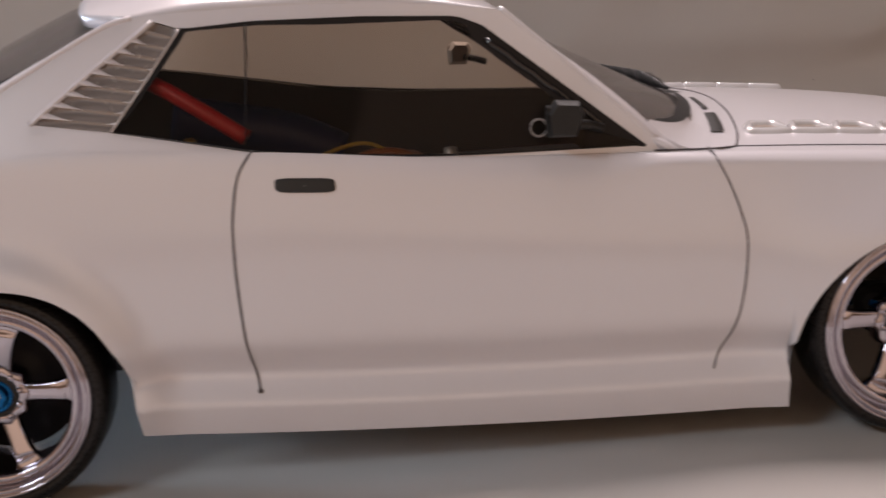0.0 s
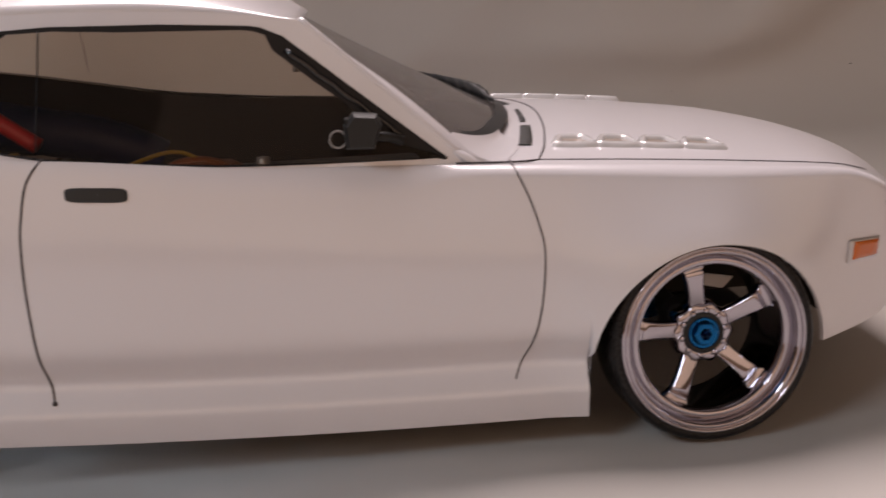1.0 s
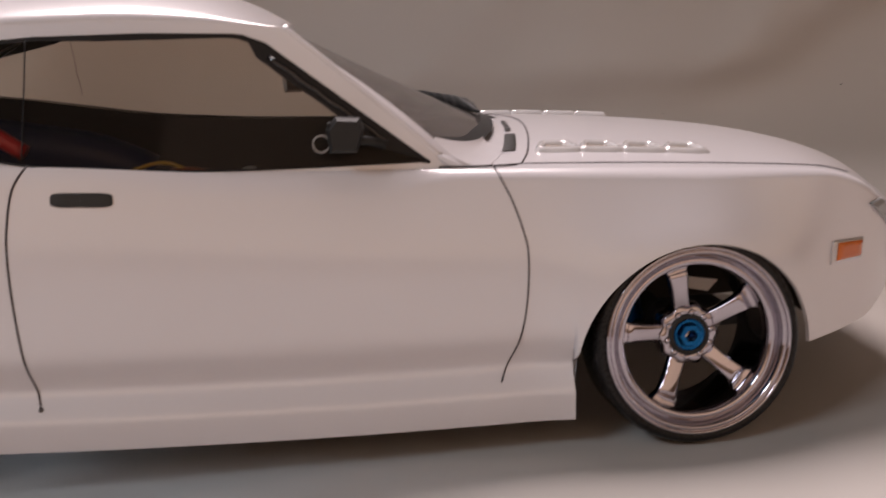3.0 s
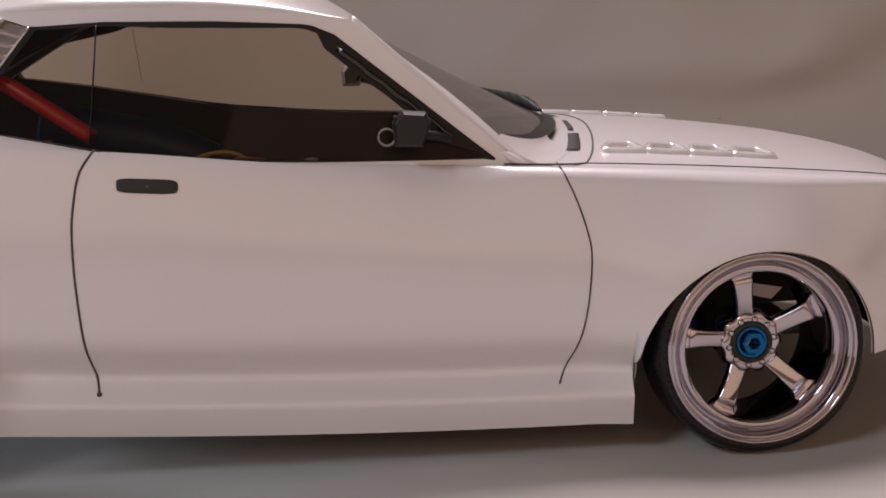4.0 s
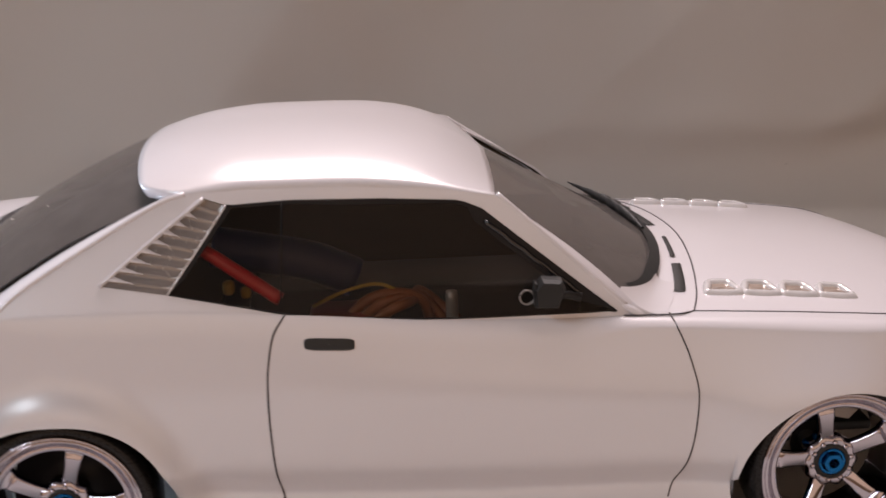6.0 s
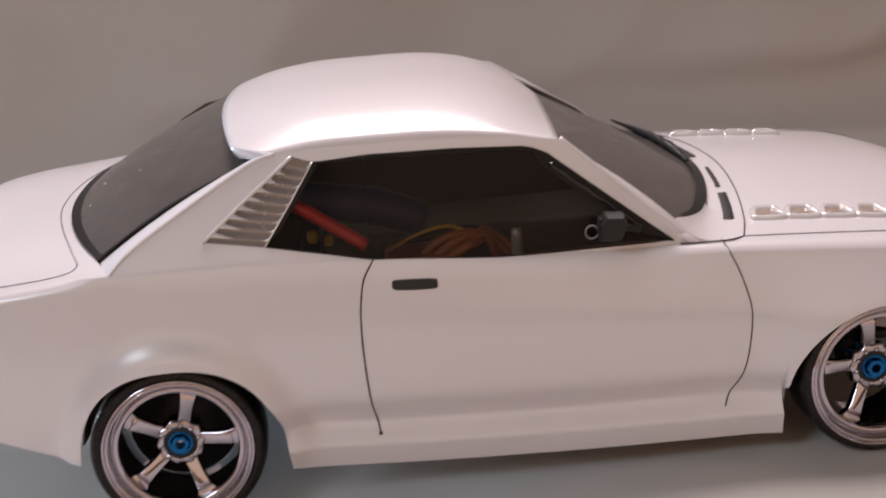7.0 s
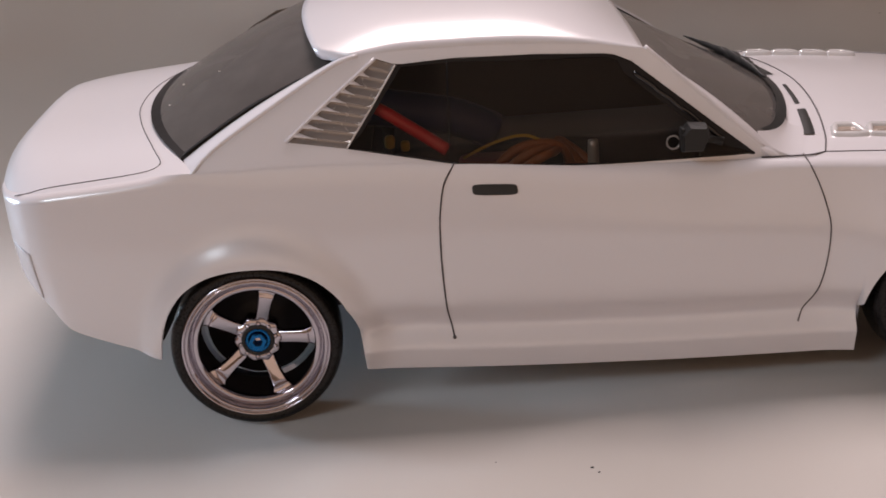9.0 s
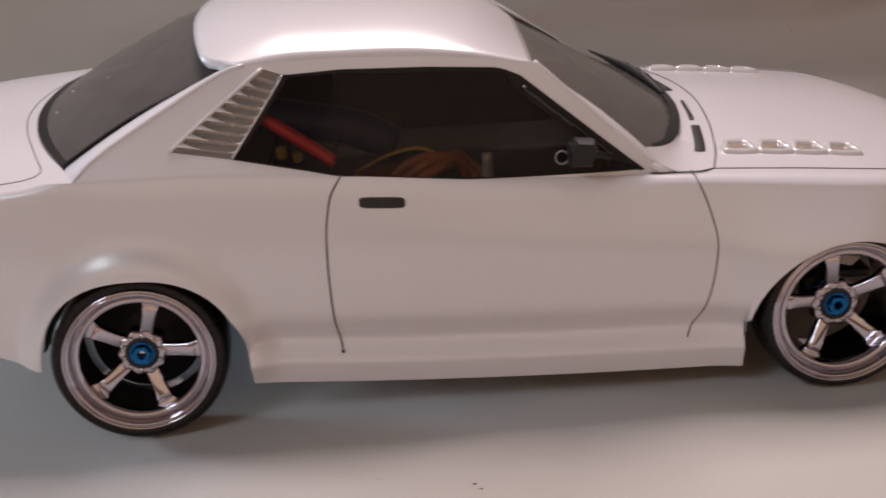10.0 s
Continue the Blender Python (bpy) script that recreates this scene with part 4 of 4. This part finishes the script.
def corner_foot(v):
    """How far up the glass its painted lower edge starts."""
    return 0.13 * max(0.0, (abs(v) - 0.72) / 0.28) ** 2.2


def build_mirrors(car):
    def mirror(x, z, y, side, face_mat, name_label, k0=1.0):
        own = tagged(new("door_mirror"), name_label)
        own.parent = car
        shape = [(-0.062, 0.018), (-0.030, 0.056), (0.045, 0.048), (0.060, 0.012), (0.032, -0.062), (-0.056, -0.058)]
        bm = bmesh.new()
        rings = []
        for k, out in ((0.70, 0.0), (0.95, 0.015), (1.0, 0.030), (0.96, 0.060), (0.80, 0.078), (0.01, 0.078)):
            rings.append([(x + px * k * k0, (-y - out) * side, z + pz * k * k0) for px, pz in shape + shape[:1]])
        sheet(bm, rings, flip=side > 0)
        part("housing", bm, face_mat, own, "faceted mirror housing", smooth=False)
        bm = bmesh.new()
        block(bm, (x - 0.050, min(-(y + 0.015) * side, -(y + 0.065) * side), z - 0.045), (x - 0.040, max(-(y + 0.015) * side, -(y + 0.065) * side), z + 0.035), 0.004)
        part("mirror_face", bm, face_mat, own)
        bm = bmesh.new()
        tube(bm, [(x + 0.02, (-y - 0.03) * side, z - 0.02), (x + 0.07, (-y + 0.005) * side, z - 0.03), (x + 0.11, (-y + 0.01) * side, z - 0.045)], 0.014, 8)
        part("stalk", bm, GREY, own)

    mirror(1.632, 0.958, 0.880, 1, GREY, "charcoal grey door mirror on a short stalk", 0.88)
    mirror(1.45, 1.03, 0.86, -1, PALE, "pale faced door mirror on the far door", 0.85)
    bm = bmesh.new()
    c = Vector((1.562, -0.895, 0.932))
    loop = [c + Vector((0.023 * math.cos(a), 0.004 * math.sin(a), 0.023 * math.sin(a))) for a in np.linspace(0.35, 2 * math.pi - 0.35, 22)]
    tube(bm, [c + Vector((0.060, 0.0, 0.012))] + loop + [c + Vector((0.060, 0.0, -0.010))], 0.0034, 8)
    part("body_clip", bm, WIRE, car, "small bent wire body clip")


def build_inside(car):
    bm = bmesh.new()
    block(bm, (-0.20, -0.42, 0.16), (2.95, 0.42, 0.20), 0.01)
    part("chassis_plate", bm, BLACK, car, "black chassis plate")
    bm = bmesh.new()
    block(bm, (0.45, -0.55, 0.20), (2.2, -0.15, 0.62), 0.04)
    part("battery_tray", bm, LINING, car)
    bm = bmesh.new()
    block(bm, (0.5, 0.10, 0.20), (1.9, 0.55, 0.66), 0.04)
    part("electronics_box", bm, BLACK, car)
    for x in (0.0, 2.57):
        bm = bmesh.new()
        tube(bm, [(x, -0.80, 0.305), (x, 0.80, 0.305)], 0.035, 10)
        part("axle", bm, BLACK, car)
        for side in (1, -1):
            bm = bmesh.new()
            tube(bm, [(x - 0.11, -0.74 * side, 0.30), (x - 0.14, -0.66 * side, 0.62)], 0.050, 14)
            part("shock_absorber", bm, ANODISED, car, "blue anodised shock absorber")
            # dark block and curved sheet added so the wheel arch looks shaded
            bm = bmesh.new()
            block(bm, (x - 0.40, min(-0.42 * side, -0.52 * side), 0.30), (x + 0.40, max(-0.42 * side, -0.52 * side), 0.64), 0.02)
            part("well_shade_block", bm, LINING, car)
            bm = bmesh.new()
            arc = [math.radians(a) for a in np.linspace(-12, 192, 30)]
            rows = []
            for y in (0.45, 0.65, 0.80, 0.925):
                rows.append([(x + 0.03 + 0.395 * math.cos(a), -min(y, crease_y(x + 0.03 + 0.395 * math.cos(a)) - 0.06) * side, max(0.31, 0.26 + 0.39 * math.sin(a))) for a in arc])
            sheet(bm, rows, flip=side < 0)
            solid(part("arch_shade_sheet", bm, LINING, car, "dark curved sheet added to keep the wheel arch black"), 0.006)
    bm = bmesh.new()
    path = spline([(0.36, -0.80, 1.165), (0.50, -0.815, 1.125), (0.63, -0.855, 1.05), (0.762, -0.885, 0.962)], 24)
    tube(bm, path, 0.023, 10)
    part("red_brace", bm, RED, car, "glossy red bar behind the side window")
    bm = bmesh.new()
    tube(bm, spline([(0.42, -0.16, 0.95), (0.60, -0.14, 0.91), (0.80, -0.12, 0.86), (0.96, -0.10, 0.78)], 20), 0.080, 14)
    part("cable_bundle", bm, BLUE, car, "dark blue wrapped bundle")
    for k in range(3):
        bm = bmesh.new()
        o = 0.05 * k
        tube(bm, spline([(0.92 + o, -0.44, 0.70), (1.02 + o, -0.46 - o, 0.80), (1.13 + o * 0.6, -0.46, 0.825 - o * 0.3), (1.22, -0.44 + o, 0.79), (1.25 + o, -0.42, 0.70)], 30), 0.020, 8)
        part("wire", bm, ORANGE, car, "orange insulated wire")
    bm = bmesh.new()
    tube(bm, spline([(0.82, -0.44, 0.78), (0.95, -0.45, 0.84), (1.08, -0.46, 0.86), (1.20, -0.45, 0.78)], 30), 0.007, 6)
    part("wire", bm, YELLOW, car, "thin yellow wire")
    bm = bmesh.new()
    block(bm, (0.80, -0.58, 0.55), (1.05, -0.30, 0.76), 0.03)
    part("motor_can", bm, MAROON, car, "dull red metal can")
    bm = bmesh.new()
    block(bm, (0.52, -0.58, 0.88), (0.56, -0.53, 0.93), 0.015)
    block(bm, (0.58, -0.56, 0.86), (0.615, -0.52, 0.90), 0.012)
    part("connector", bm, YELLOW, car, "small yellow plug")
    bm = bmesh.new()
    turned(bm, [(0.0001, 0.90), (0.020, 0.895), (0.022, 0.87), (0.022, 0.60)], 14, (1.33, -0.50, -0.06), "z")
    part("body_post", bm, WIRE, car, "small bright post end")
    # two dark plates added to hide lit ground and keep the cabin dim
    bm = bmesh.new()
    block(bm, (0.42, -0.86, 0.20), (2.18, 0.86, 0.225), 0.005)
    part("floor_shade_plate", bm, LINING, car, "dark plate added to hide the lit ground under the cabin")
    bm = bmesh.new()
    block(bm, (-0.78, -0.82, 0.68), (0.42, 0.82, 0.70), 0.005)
    part("rear_shade_plate", bm, LINING, car, "dark plate added over the rear wheels to hide the lit ground")
    # near-black plate added so the gap behind the rear wheel stays dark
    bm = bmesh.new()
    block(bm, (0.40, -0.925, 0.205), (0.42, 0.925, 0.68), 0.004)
    part("rear_arch_shade_plate", bm, TRIM, car)
    for side in (1, -1):
        bm = bmesh.new()
        tube(bm, [(2.40, -0.74 * side, 0.30), (2.43, -0.73 * side, 0.40), (2.47, -0.70 * side, 0.50)], 0.030, 12)
        part("damper", bm, BLUE_METAL, car, "blue anodised front damper")
        # small plates coloured like the bright sheet seen through the front wheel
        for outline, mat in (([(2.632, 0.437), (2.735, 0.418), (2.70, 0.385), (2.638, 0.400)], PALE), ([(2.66, 0.285), (2.74, 0.275), (2.71, 0.235), (2.65, 0.262)], WIRE), ([(2.49, 0.472), (2.53, 0.478), (2.525, 0.448), (2.50, 0.444)], PALE)):
            bm = bmesh.new()
            sheet(bm, [[(x, -0.76 * side, z) for x, z in outline[:2]], [(x, -0.765 * side, z) for x, z in outline[:1:-1]]], flip=side < 0)
            solid(part("bright_gap_plate", bm, mat, car, "pale plate for the bright patch seen through the front wheel"), 0.02)
    # unseen dark plate added to close the cabin towards the nose and keep it dark
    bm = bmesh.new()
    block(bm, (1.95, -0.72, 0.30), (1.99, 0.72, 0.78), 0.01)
    part("nose_shade_plate", bm, LINING, car)


def build_car():
    car = tagged(new("model_car"), "white radio-controlled model coupe with chrome wheels on a white sheet", "model car")
    build_shell(car)
    build_hood(car)
    build_cabin(car)
    build_side_windows(car)
    for x, zc, phase, face, dish, camber, toe, size, fat in ((0.004, 0.305, 73, 1.050, 0.025, 4.5, 5.0, 1.0, 1.0), (2.596, 0.296, 100, 1.010, 0.042, 3.5, 2.0, 1.025, 0.74)):
        for side in (1, -1):
            wheel(car, x, zc, side, phase, face, dish, camber, toe, size, fat)
    build_pen_lines(car)
    build_side_fittings(car)
    build_front_bumper(car)
    build_louvres(car)
    build_hood_vents(car)
    build_wiper(car)
    build_mirrors(car)
    build_inside(car)
    return car


build_car()


def build_specks():
    for x, run, r in ((0.117, -0.152, 0.0004), (0.085, -0.146, 0.0002), (0.119, -0.1545, 0.0003), (0.462, 0.266, 0.0006), (0.349, 0.248, 0.0004)):
        bm = bmesh.new()
        bmesh.ops.create_icosphere(bm, subdivisions=2, radius=r)
        at = Vector(sheet_point(x, run))
        for v in bm.verts:
            v.co = Vector((v.co.x * 1.8, v.co.y, v.co.z * 0.5)) + at + Vector((0, 0, r * 0.2))
        tagged(part("crumb", bm, BLACK), "tiny dark crumb on the white sheet", "crumb", "crumbs on the sheet")


build_specks()
